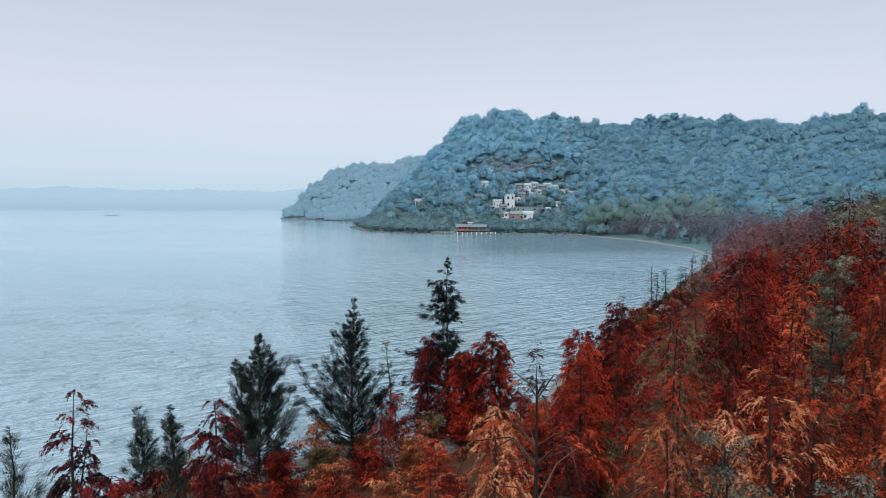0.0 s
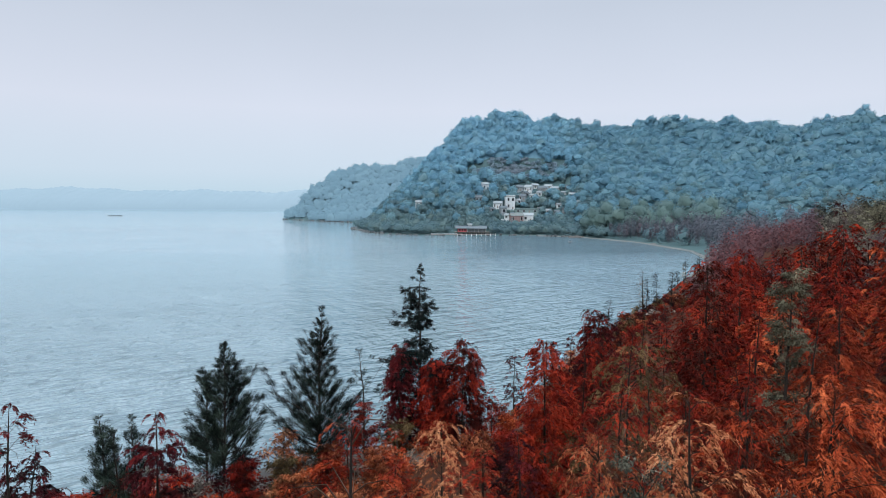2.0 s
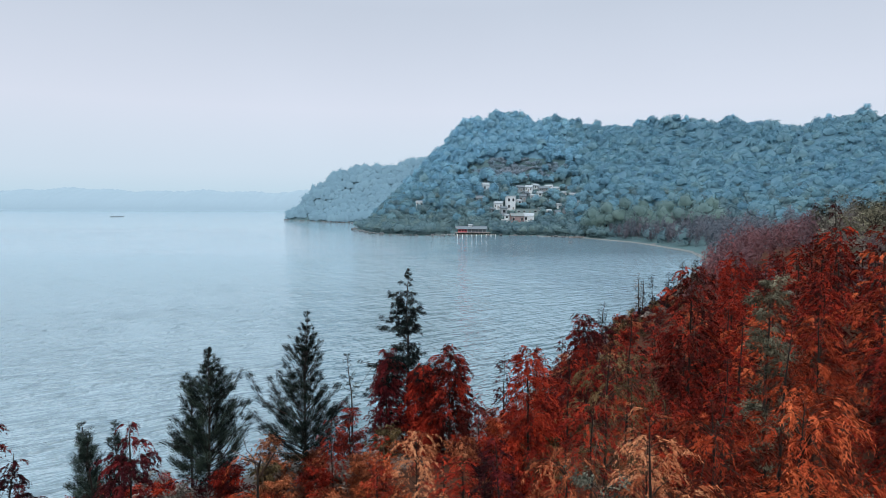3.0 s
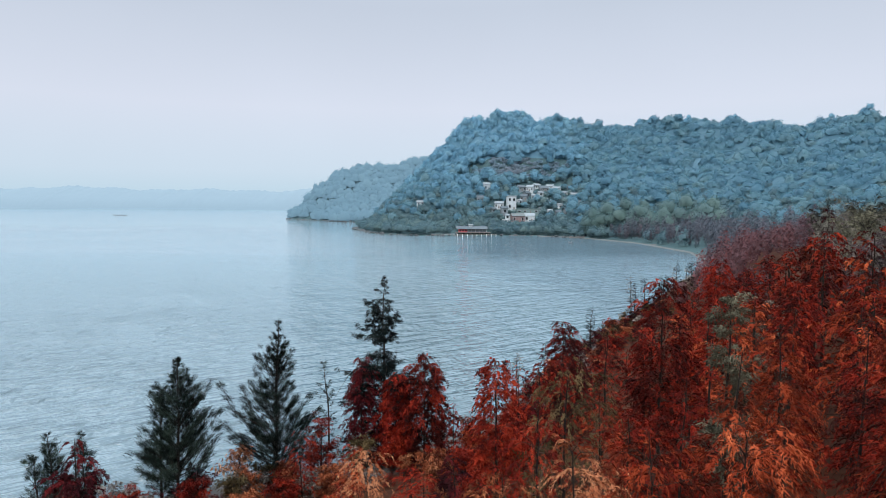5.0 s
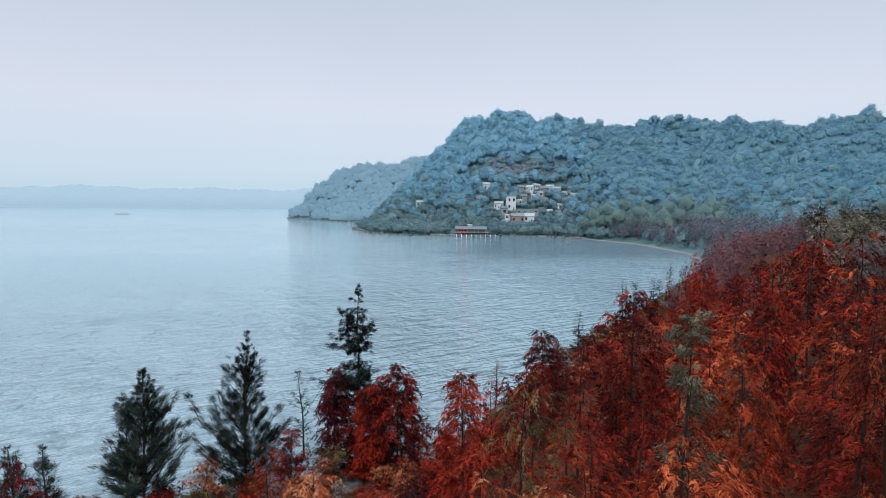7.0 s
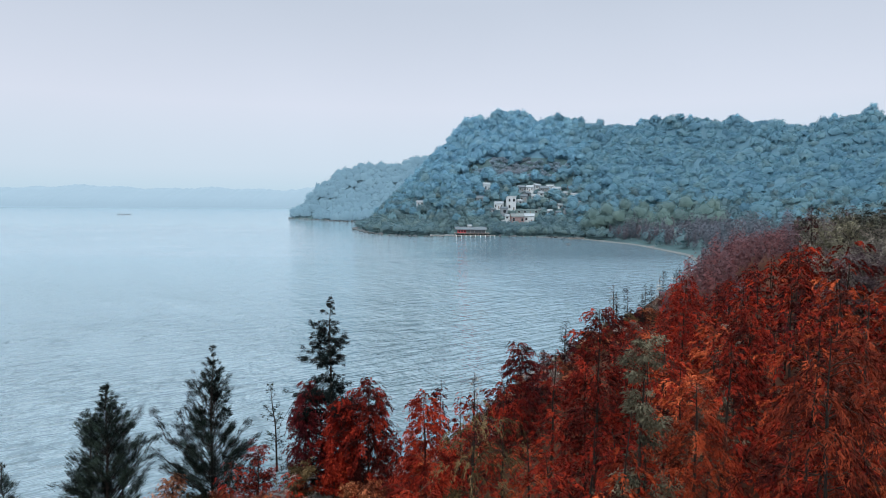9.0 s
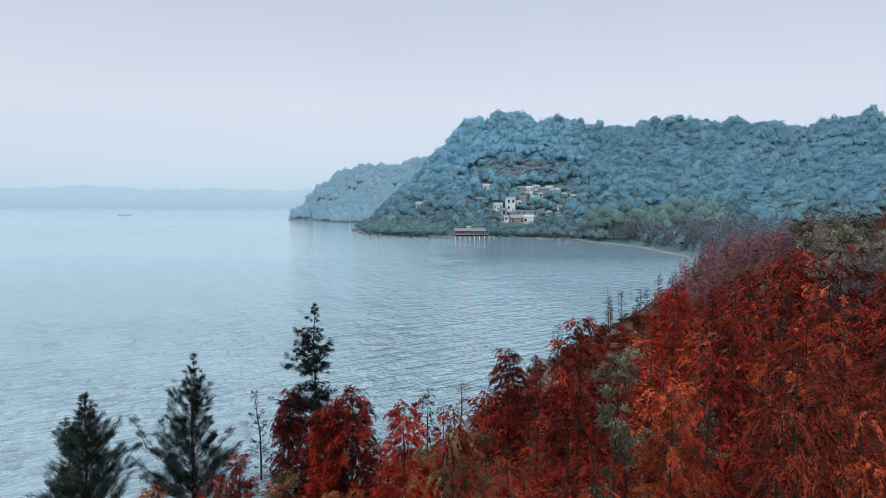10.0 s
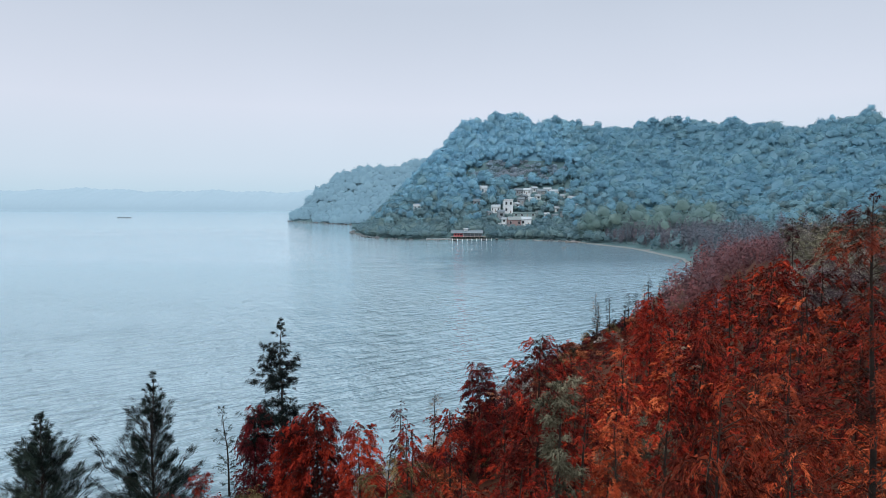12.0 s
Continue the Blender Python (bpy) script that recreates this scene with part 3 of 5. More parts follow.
def far_tree(name, x, y, height, radius, leaves, leaf, mat, label, rng):
    """A single broad tree seen from afar: trunk with forks, and a crown of several leafy masses."""
    root = tagged(new(name), label, "tree")
    k = 5
    u = np.linspace(0, 1, k)
    forks = [np.column_stack([u * rng.normal(0, 0.02 * height), u * rng.normal(0, 0.02 * height), u * height * 0.7])]
    for i in range(4):
        a = i * 1.6 + rng.uniform(0, 0.6)
        forks.append(np.array((0, 0, height * 0.32)) + np.column_stack([u * math.cos(a) * radius * 0.6, u * math.sin(a) * radius * 0.6, u * height * 0.35]))
    rad = np.outer([1] + [0.5] * 4, (0.018 * height + 0.08) * (1 - 0.75 * u))
    v, q = tubes(np.array(forks), rad, 5)
    part("trunk", mesh_of("trunk", v, q, BARK, smooth=True), root)
    V, N, T = [], [], []
    for i in range(5):
        a = i * 2.4 + rng.uniform(0, 0.5)
        off = radius * (0.5 if i else 0.0)
        c = np.array((math.cos(a) * off, math.sin(a) * off, height * (0.42 if i else 0.68)))
        r = radius * rng.uniform(0.55, 0.75)
        v, nn = leafy_crown(c, r, min(r * 1.1, height * 0.36), leaves // 5, leaf, rng)
        V.append(v)
        N.append(nn)
        T.append(np.full(len(v), rng.uniform(0.3, 0.9)))
    V = np.concatenate(V)
    tagged(part("crown", mesh_of("crown", V, np.arange(len(V)).reshape(-1, 3), mat, np.concatenate(T), normals=np.concatenate(N)), root), kind="stuff")
    root.matrix_basis = pose(x, y, float(ground_z(x, y)) - 0.3)
    return root


def scatter(x0, x1, y0, y1, step, rng):
    gx, gy = np.meshgrid(np.arange(x0, x1, step), np.arange(y0, y1, step))
    p = np.stack([gx.ravel(), gy.ravel()], -1) + rng.uniform(-0.45, 0.45, (gx.size, 2)) * step
    return p


def build_gap_sheet():
    """A closed sheet, added halfway up between the hill crowns to lighten dark gaps."""
    rng = np.random.default_rng(12)
    X, Y = np.meshgrid(np.arange(-60, 371, 3.5), np.arange(400, 656, 3.5))
    z = ground_z(X, Y)
    out = np.hypot((X - 78) / 56, (Y - 528) / 40)
    scrub = np.hypot((X - 74) / 50, (Y - 571 + 0.06 * (X - 74)) / 15)
    rise = 5.6 * np.clip((z - 20) / 14, 0, 1) * np.clip((out - 1) * 4, 0, 1) * np.clip((scrub - 1) * 3, 0, 1) * (Y < 640)
    v = np.stack([X, Y, z + rise * rng.uniform(0.93, 1.05, X.shape) - 0.3], -1).reshape(-1, 3)
    i = np.arange(X.size).reshape(X.shape)
    q = np.stack([i[:-1, :-1], i[:-1, 1:], i[1:, 1:], i[1:, :-1]], -1).reshape(-1, 4)
    q = q[(rise.ravel()[q] > 0.3).any(1)]
    c = v[q].mean(1)
    # right and lower parts take the less hazed colour, like the crowns
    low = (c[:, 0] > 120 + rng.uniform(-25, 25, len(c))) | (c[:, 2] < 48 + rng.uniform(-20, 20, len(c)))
    for name, faces, mat in (("hill_gap_sheet", q[~low], WOODS), ("ridge_gap_sheet", q[low], WOODS_RIDGE)):
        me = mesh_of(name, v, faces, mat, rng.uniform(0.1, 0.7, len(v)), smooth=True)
        tagged(new(name, me), "haze-blue leafy sheet filling gaps between the hill trees", "undergrowth", kind="stuff")


build_gap_sheet()


def build_woods():
    rng = np.random.default_rng(11)
    p = scatter(-95, 370, 126, 655, 5.4, rng)
    steep = scatter(-60, 370, 460, 640, 9.5, rng)
    p = np.concatenate([p, steep[seg_distance(steep[:, 0], steep[:, 1], HILL)[0] < 85]])
    x, y = p.T
    d = inland(x, y)
    roll = rng.uniform(size=len(p))
    keep = (d > 2.2) & (x < 0.78 * y + 25) & ~((y < 335) & (y > 240) & (d < 5)) & ~((y < 152) & (x > 60) & (d > 20))
    cleared = np.zeros(len(p), bool)
    # nothing grows out of sight behind the crest
    crest = np.array(HILL)[:, :2]
    keep &= y < np.interp(x / y, crest[:, 0] / np.maximum(crest[:, 1], 1), crest[:, 1], right=200) + 14
    for hx, hy, hz, w, dp in HOUSE_SPOTS:
        front = (np.abs(x - hx) < w / 2 + 1.5) & (y < hy + dp / 2 + 2) & (y > hy - (12 if w > 7 else 6))
        cleared |= front & (ground_z(x, y) + 5.5 > hz)
    low = keep & cleared & (roll < 0.85) & (d > 6)
    for hx, hy, hz, w, dp in HOUSE_SPOTS:
        low &= ~((np.abs(x - hx) < w / 2 + 1.5) & (np.abs(y - hy) < dp / 2 + 1.8))
    low &= ~((np.abs(x - 25) < 18) & (y < 482))
    keep &= ~cleared
    L = np.column_stack([p[low], ground_z(x[low], y[low]) - 0.6])
    # shrubs and fruit trees that half hide the houses
    g = scatter(28, 124, 492, 560, 3.7, rng)
    ok = np.ones(len(g), bool)
    for hx, hy, hz, w, dp in HOUSE_SPOTS:
        ok &= ~((np.abs(g[:, 0] - hx) < w / 2 + 1.6) & (np.abs(g[:, 1] - hy) < dp / 2 + 1.8))
    g = g[ok & (rng.uniform(size=len(g)) < 0.95)]
    L = np.concatenate([L, np.column_stack([g, ground_z(g[:, 0], g[:, 1]) - 0.4])])
    woods("village_bushes", L, 2.7, 110, 0.4, WOODS_SHORE, "green bushes and small trees between the houses", rng)
    p, d, roll = p[keep], d[keep], roll[keep]
    x, y = p.T
    z = ground_z(x, y)
    P = np.column_stack([p, z])
    scrub = (np.abs(x - 74) < 46) & (np.abs(y - 571 + 0.06 * (x - 74)) < 13 * (1 - ((x - 74) / 52) ** 2)) & (roll < 0.92)
    red = ~scrub & (x > 30) & (y < 425) & (d < 52) & ((roll < 0.75) | (y < 230))
    grove = red & (y < 225)
    red &= ~grove
    keep = ~grove | (d > 9)
    P, scrub, red, grove, roll, d, z = P[keep], scrub[keep], red[keep], grove[keep], roll[keep], d[keep], z[keep]
    shore = ~scrub & ~red & ~grove & (z < 22 + 34 * (roll - 0.5))
    rest = ~(scrub | red | shore | grove)
    P[:, 2] -= np.where(scrub, 1.5, 0)
    P[:, 2] += np.where(rest, 0.9 * np.sin(P[:, 0] / 8.5 + np.sin(P[:, 1] / 13)) * np.cos(P[:, 1] / 10.5 + P[:, 0] / 31), 0)
    # haze by position: crowns to the right and lower get the less hazed colour
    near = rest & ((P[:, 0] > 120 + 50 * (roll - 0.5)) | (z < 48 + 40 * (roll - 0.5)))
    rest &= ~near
    woods("ridge_woods", P[near], 5.4, 160, 0.8, WOODS_RIDGE, "less hazed blue-green evergreen woods on ridge and lower slopes", rng, tall=1.0, core=0.8)
    woods("hill_woods", P[rest], 5.4, 210, 0.75, WOODS, "dense haze-blue evergreen woods covering the steep hill", rng, tall=1.1, core=0.8)
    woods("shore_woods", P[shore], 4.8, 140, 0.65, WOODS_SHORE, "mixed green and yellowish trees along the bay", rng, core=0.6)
    woods("hill_scrub", P[scrub], 5.2, 220, 0.6, WOODS_SCRUB, "low reddish-brown scrub, haze-tinted, on a bare part of the hill", rng, tall=0.6, core=0.2)
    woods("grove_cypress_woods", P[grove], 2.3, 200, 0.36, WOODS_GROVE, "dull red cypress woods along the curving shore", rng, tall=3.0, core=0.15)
    woods("bay_cypress_woods", P[red], 2.5, 170, 0.5, WOODS_RED, "haze-tinted red-brown cypress woods round the bay", rng, tall=3.4, core=0.3)
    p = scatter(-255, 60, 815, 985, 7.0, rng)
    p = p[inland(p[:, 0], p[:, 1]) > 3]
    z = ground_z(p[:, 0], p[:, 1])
    # distance haze on the headland: its leaf material gives off a blue glow
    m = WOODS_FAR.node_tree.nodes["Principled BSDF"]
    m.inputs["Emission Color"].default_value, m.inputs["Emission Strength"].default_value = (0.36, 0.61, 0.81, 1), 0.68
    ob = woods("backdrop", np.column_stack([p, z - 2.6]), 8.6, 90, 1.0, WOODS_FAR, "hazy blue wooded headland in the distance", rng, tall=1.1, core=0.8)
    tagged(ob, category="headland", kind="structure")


build_woods()


# ---- trees ----
def tree(name, seed, h, radius, n_br, tufts, n_sp, leaf, bark, label, base=0.15, power=0.7, elev=20, droop=0.8, hang=0.8, size=(0.25, 0.55), slim=0.09,
         spread=0.10, mound=0.0, wiggle=0.25, gaps=0.1, category="tree", shoot=0.0, uneven=0.35, whorls=0, twig=None, stray=0.06, fan=0.5, plume=0.0):
    """A tree at the origin: tapered trunk, limbs, and a crown of tufts of pointed sprays along the limbs."""
    rng = np.random.default_rng(seed)
    root = tagged(new(name), label, category)
    k = 9
    u = np.linspace(0, 1, k)
    bend = np.cumsum(rng.normal(0, wiggle * 0.35, (k, 2)), 0) * u[:, None]
    line = np.column_stack([bend[:, 0], bend[:, 1], u * h])
    r0 = 0.007 * h + 0.035
    v, q = tubes(line[None], (r0 * (1 - u) ** 0.8 + 0.012)[None], 7)
    part("trunk", mesh_of("trunk", v, q, bark, smooth=True), root)
    rel = np.sort(rng.uniform(0, 1, n_br)) ** 0.9
    if whorls:
        rel = np.clip((np.round(rel * whorls) + rng.normal(0, 0.16, n_br)) / whorls, 0, 1)
    ub = base + (1 - base) * rel
    az = np.arange(n_br) * 2.39996 + rng.normal(0, 0.45, n_br)
    # a crown is never even: some sides and levels reach further out
    lop = 1 + uneven * (np.sin(az + rng.uniform(0, 6)) * 0.5 + np.sin(2 * az + rel * 9 + rng.uniform(0, 6)) * 0.4 + np.sin(rel * 17 + rng.uniform(0, 6)) * 0.5)
    reach = radius * np.clip(1.03 - rel, 0.03, 1) ** power * np.clip(rel / 0.15 + 0.5, 0, 1) * rng.uniform(0.6, 1.15, n_br) * np.clip(lop, 0.3, 1.6)
    start = np.column_stack([np.interp(ub, u, line[:, i]) for i in range(3)])
    out = np.column_stack([np.cos(az), np.sin(az), np.zeros(n_br)])
    live = rng.uniform(size=n_br) > gaps
    reach = np.where(live, reach, reach * 1.12)
    el = math.tan(radians(elev)) * (0.6 + 0.9 * rel) + shoot * rel ** 3
    s = np.linspace(0, 1, 4)
    P = start[:, None] + out[:, None] * (reach[:, None] * s)[..., None]
    P[..., 2] += reach[:, None] * (el[:, None] * s - droop * (0.4 + 0.8 * rng.uniform(size=n_br))[:, None] * s ** 2)
    P[..., 2] += np.where(live, 0, 1)[:, None] * reach[:, None] * (0.75 * s - 1.1 * s ** 2)
    P[:, 1:-1] += rng.normal(0, 0.05, (n_br, 2, 3)) * reach[:, None, None]
    v, q = tubes(P, (np.where(live, 0.6 if plume else 1, 0.7) * (0.012 + 0.013 * reach))[:, None] * (1 - 0.75 * s), 3)
    tagged(part("branchwork", mesh_of("branchwork", v, q, twig or bark), root), kind="stuff")
    bi = np.repeat(np.arange(n_br), tufts)
    bi = bi[live[bi]]
    bi = bi[rng.uniform(size=len(bi)) < np.clip(0.05 + reach[bi] / (0.65 * radius), 0, 1)]
    ss = rng.uniform(0.15, 1.0, len(bi)) ** 0.7
    i0 = np.clip((ss * 3).astype(int), 0, 2)
    fr = (ss * 3 - i0)[:, None]
    heart = P[bi, i0] * (1 - fr) + P[bi, i0 + 1] * fr
    fine = np.clip(0.2 + 1.3 * reach[bi] / radius, 0.22, 1)
    heart = heart + rng.normal(0, stray * radius, heart.shape) * np.array((1, 1, 0.6)) * fine[:, None]
    lat = np.column_stack([-out[bi, 1], out[bi, 0], np.zeros(len(bi))])
    aim = out[bi] * rng.uniform(0.3, 1.0, (len(bi), 1)) + lat * rng.normal(0, 1.2 * fan, (len(bi), 1))
    aim[:, 2] -= hang
    tint = np.clip(rng.normal(0.5, 0.24, n_br)[bi] + rng.normal(0, 0.13, len(bi)), 0, 1)
    ti = np.repeat(np.arange(len(bi)), n_sp)
    if plume:
        # each tuft is a drooping plume: strands leave both sides of an arched rib
        along = unit(out[bi] + lat * rng.normal(0, 0.7, (len(bi), 1)))
        long_ = plume * rng.uniform(0.55, 1.3, len(bi)) * (0.45 + 0.55 * fine)
        lift, sag = rng.uniform(0.15, 0.55, len(bi)), rng.uniform(0.6, 1.15, len(bi)) * (0.4 + hang)
        sp = rng.uniform(0, 1, len(ti)) ** 0.8
        at = heart[ti] + along[ti] * (long_[ti] * sp)[:, None] + rng.normal(0, spread, (len(ti), 3)) * fine[ti][:, None]
        at[:, 2] += long_[ti] * (lift[ti] * sp - sag[ti] * sp ** 2)
        tang = along[ti].copy()
        tang[:, 2] += lift[ti] - 2 * sag[ti] * sp
        side = unit(np.cross(along[ti], (0, 0, 1.0))) * rng.choice((-1.0, 1.0), len(ti))[:, None]
        way = unit(tang) * 0.75 + side * rng.uniform(0.15, 0.85, (len(ti), 1)) + rng.normal(0, 0.16, (len(ti), 3))
        way[:, 2] -= 0.3 * hang
        L = rng.uniform(size[0], size[1], len(ti)) * (1.1 - 0.5 * sp) * (0.45 + 0.55 * fine[ti])
        v, q = sprays(at, way, L, L * slim, rng)
        soft_n = unit(side * 0.45 + along[ti] * 0.45 + np.array((0, 0, 0.65)) + rng.normal(0, 0.1, at.shape))
    else:
        dome = unit(rng.normal(size=(len(ti), 3)) + np.array((0, 0, 0.8))) * np.array((1, 1, 0.7))
        swell = mound * np.clip(rng.normal(1.0, 0.3, len(bi)), 0.4, 1.8) * fine
        at = heart[ti] + dome * (swell[ti] * rng.uniform(0.75, 1.0, len(ti)))[:, None] + rng.normal(0, spread, (len(ti), 3)) * np.array((1, 1, 0.7)) * fine[ti][:, None]
        if mound:
            # strands lie over each rounded mass and hang from its rim
            way = aim[ti] * 0.4 + dome * np.array((0.9, 0.9, 0.3)) + rng.normal(0, 0.28, (len(ti), 3))
            way[:, 2] -= 0.35 + hang * 0.4
        else:
            way = aim[ti] + rng.normal(0, fan, (len(ti), 3))
        L = rng.uniform(size[0], size[1], len(ti)) * (0.4 + 0.6 * fine[ti])
        v, q = sprays(at, way, L, L * slim, rng)
        if mound:
            soft_n = unit(dome + np.array((0, 0, 0.3)) + rng.normal(0, 0.22, dome.shape))
        else:
            mid = np.column_stack([np.interp(at[:, 2], line[:, 2], line[:, i]) for i in range(2)] + [at[:, 2] - 0.5 * radius])
            soft_n = unit(unit(at - mid) + rng.normal(0, 0.35, at.shape))
    tagged(part("crown", mesh_of("crown", v, q, leaf, np.repeat(tint[ti], 3), normals=np.repeat(soft_n, 3, 0)), root), kind="stuff")
    return root


PROTO = {}
COLOUR = {"crimson": "dark crimson", "red": "deep red", "orange": "orange-red", "maroon": "dark maroon", "tan": "tan and orange", "mauve": "greyish red-brown", "brown": "brownish red", "olive": "olive-brown"}


def cypress(x, y, top, colour, lod, variant, rng, sparse=False, slim_crown=1.0):
    """A bald cypress in autumn colour, its tip at the height top; built once a kind and then copied."""
    key = ("cypress", colour, lod, variant, sparse)
    g = float(ground_z(x, y)) - 0.25
    f = max((top - g) / 13.0, 0.25)
    fw = f ** 0.5 * slim_crown
    m = pose(x, y, g, rng.uniform(-2, 2), rng.uniform(-2, 2), rng.uniform(0, 360)) @ Matrix.Diagonal((fw, fw, f, 1))
    if key in PROTO:
        ob = copy_thing(PROTO[key], m)
    else:
        n_br, tufts, n_sp, size, slim = {0: (96, 5, 34, (0.12, 0.30), 0.11), 1: (80, 4, 28, (0.16, 0.36), 0.16), 2: (56, 3, 24, (0.26, 0.5), 0.2)}[lod]
        if sparse:
            n_br, tufts = int(n_br * 0.55), max(int(tufts * 0.7), 2)
        v = variant % 6
        if v > 3:
            n_br = int(n_br * 1.3)
        ob = PROTO[key] = tree("cypress_tree", 100 + variant * 7 + lod * 31 + len(colour), 13.0, (2.5, 2.9, 2.2, 2.7, 2.5, 2.8)[v], n_br, tufts, n_sp, LEAF[colour], BARK,
                               f"{COLOUR[colour]} bald cypress with {'thin' if sparse else 'feathery drooping'} foliage on the shore",
                               base=(0.1, 0.2, 0.14, 0.25, 0.05, 0.08)[v], power=(0.5, 0.38, 0.6, 0.35, 0.5, 0.32)[v], size=size, slim=slim,
                               elev=(22, 35, 15, 30, 42, 38)[v], droop=(0.9, 1.1, 0.7, 1.0, 0.6, 0.7)[v], hang=(0.8, 1.0, 0.6, 0.9, 0.8, 0.9)[v], gaps=0.12 if v < 4 else 0.05,
                               uneven=(0.35, 0.5, 0.3, 0.6, 0.2, 0.3)[v], whorls=(16, 12, 19, 11, 0, 0)[v], spread=0.05, plume=(0.75, 0.9, 0.7, 0.9, 0.75, 0.85)[v], stray=0.05, twig=TWIG)
        tagged(ob, group="autumn cypress grove")
    ob.matrix_basis = m
    return ob


def stand(ob, x, y, turn=0.0, sink=0.25):
    ob.matrix_basis = pose(x, y, float(ground_z(x, y)) - sink, 0, 0, turn)
    return ob


def height_at(x, y, top):
    return top - float(ground_z(x, y)) + 0.25


def build_grove():
    rng = np.random.default_rng(3)
    # the dark conifers on the shore
    up = dict(base=0.03, power=0.95, elev=34, droop=-0.45, hang=-0.7, size=(0.22, 0.6), slim=0.032, gaps=0.02, uneven=0.24, shoot=1.3, spread=0.17, stray=0.025, fan=0.22)
    oaks = [(0.95, 58.9, 18.0, 4.7, "black", 150, 14, dict(base=0.08, power=1.0, elev=36, droop=0.65, hang=0.6, size=(0.2, 0.5), slim=0.08, gaps=0.06, uneven=0.6, spread=0.16), "tall near-black she-oak with shaggy drooping tufts at the shore"),
            (-7.7, 51.8, 14.8, 4.6, "dark", 180, 15, dict(up, power=1.25), "dark green conical she-oak with upswept feathery branches"),
            (-15.2, 49.2, 12.0, 3.9, "dark", 160, 15, dict(up, uneven=0.32, power=1.1), "dark green she-oak with a broad ragged crown"),
            (-16.9, 49.9, 9.4, 2.4, "dark", 80, 8, dict(up, power=0.7, gaps=0.15), "smaller dark green she-oak beside a broad one"),
            (-23.0, 45.5, 7.4, 1.5, "dark", 64, 7, up, "low young dark green she-oak at the water"),
            (-20.9, 46.0, 7.2, 1.2, "dark", 50, 6, up, "low young dark green she-oak at the water"),
            (-24.0, 33.0, 10.2, 1.8, "dark", 50, 7, up, "young dark green she-oak with a thin crown"),
            (-14.1, 31.6, 11.6, 2.0, "dark", 64, 7, up, "young dark green she-oak with a thin crown"),
            (-5.0, 60.8, 8.9, 1.3, "dark", 44, 3, dict(base=0.2, power=0.5, elev=40, droop=0.2, hang=0.0, size=(0.2, 0.4), slim=0.10, gaps=0.1), "thin sparse young tree with small leaf tufts")]
    for i, (x, y, top, r, leaf, n_br, tufts, kw, label) in enumerate(oaks):
        stand(tree("she_oak_tree", 21 + i, height_at(x, y, top), r, n_br, tufts, 27 if i < 8 else 7, LEAF[leaf], BARK, label, **kw), x, y, 40 * i)
    # leafless spires along the water
    bare = [(45.5, 127, 10.0), (47.8, 125.5, 9.6), (61.5, 145, 11.5), (64.5, 147, 9.5), (68.5, 153, 11.5), (63.5, 139, 9.0), (72.5, 158, 12), (50.5, 124, 8.0), (55.5, 134, 9),
            (14.5, 66.5, 8.5), (30, 97, 8.5), (44.2, 121, 9.0), (58.5, 138.5, 10.5), (52.8, 130.5, 9.5), (66.2, 149.5, 10.5)]
    for i, (x, y, top) in enumerate(bare):
        stand(tree("bare_cypress", 40 + i, height_at(x, y, top), 1.3, 60, 3, 6, LEAF["twig"] if i % 3 == 0 else LEAF["black"], BARK,
                   "leafless thin dark cypress spire by the water", base=0.15, power=0.5, elev=30, droop=0.1, hang=0.1, size=(0.2, 0.5), slim=0.06), x, y, i * 50)
    # a dense, rounded deep-red column
    stand(tree("cypress_tree", 71, height_at(4.9, 55.3, 11.0), 2.8, 230, 5, 26, LEAF["red"], BARK, "dense rounded deep red bald cypress beside a near-black she-oak", base=0.04, power=0.5,
               elev=38, droop=0.95, hang=0.9, size=(0.2, 0.42), slim=0.16, gaps=0.0, uneven=0.16, spread=0.08, plume=0.8, stray=0.05), 4.9, 55.3, 20)
    # pointed dark red columns at the edge of the grove
    for i, (x, y, top, r) in enumerate([(22.3, 43.9, 19.5, 3.0), (38.4, 71.0, 18.3, 2.9), (10.7, 43.4, 13.5, 2.2), (24.3, 32.0, 18.1, 2.3), (35.2, 50.1, 18.4, 2.5), (-1.1, 56.8, 10.2, 1.8), (2.3, 56.4, 8.8, 1.7), (19.5, 63.7, 12.5, 2.3), (32.4, 26.8, 28.5, 3.2)]):
        stand(tree("cypress_tree", 74 + i, height_at(x, y, top), r, 200, 5, 24 if y > 36 else 44, LEAF[("red", "crimson", "red", "orange", "red", "maroon", "crimson", "crimson", "brown")[i]], BARK, ("dense pointed deep red bald cypress at the edge of the grove", "dense pointed dark crimson bald cypress at the edge of the grove", "narrow deep red bald cypress with a rounded top", "broad conical orange-red bald cypress with layered plumes", "dense pointed deep red bald cypress at the edge of the grove", "dark maroon bald cypress beside a near-black she-oak", "deep crimson bald cypress below a near-black she-oak", "dark crimson bald cypress standing over the waterline", "tall rust-brown bald cypress with a long bare leader")[i], base=0.1, power=0.42,
                   elev=34, droop=0.9, hang=0.9, size=(0.17, 0.38) if y > 36 else (0.11, 0.27), slim=0.16 if y > 36 else 0.1, gaps=0.05, uneven=0.3, spread=0.06, plume=0.8, stray=0.05, twig=TWIG), x, y, 70 * i)
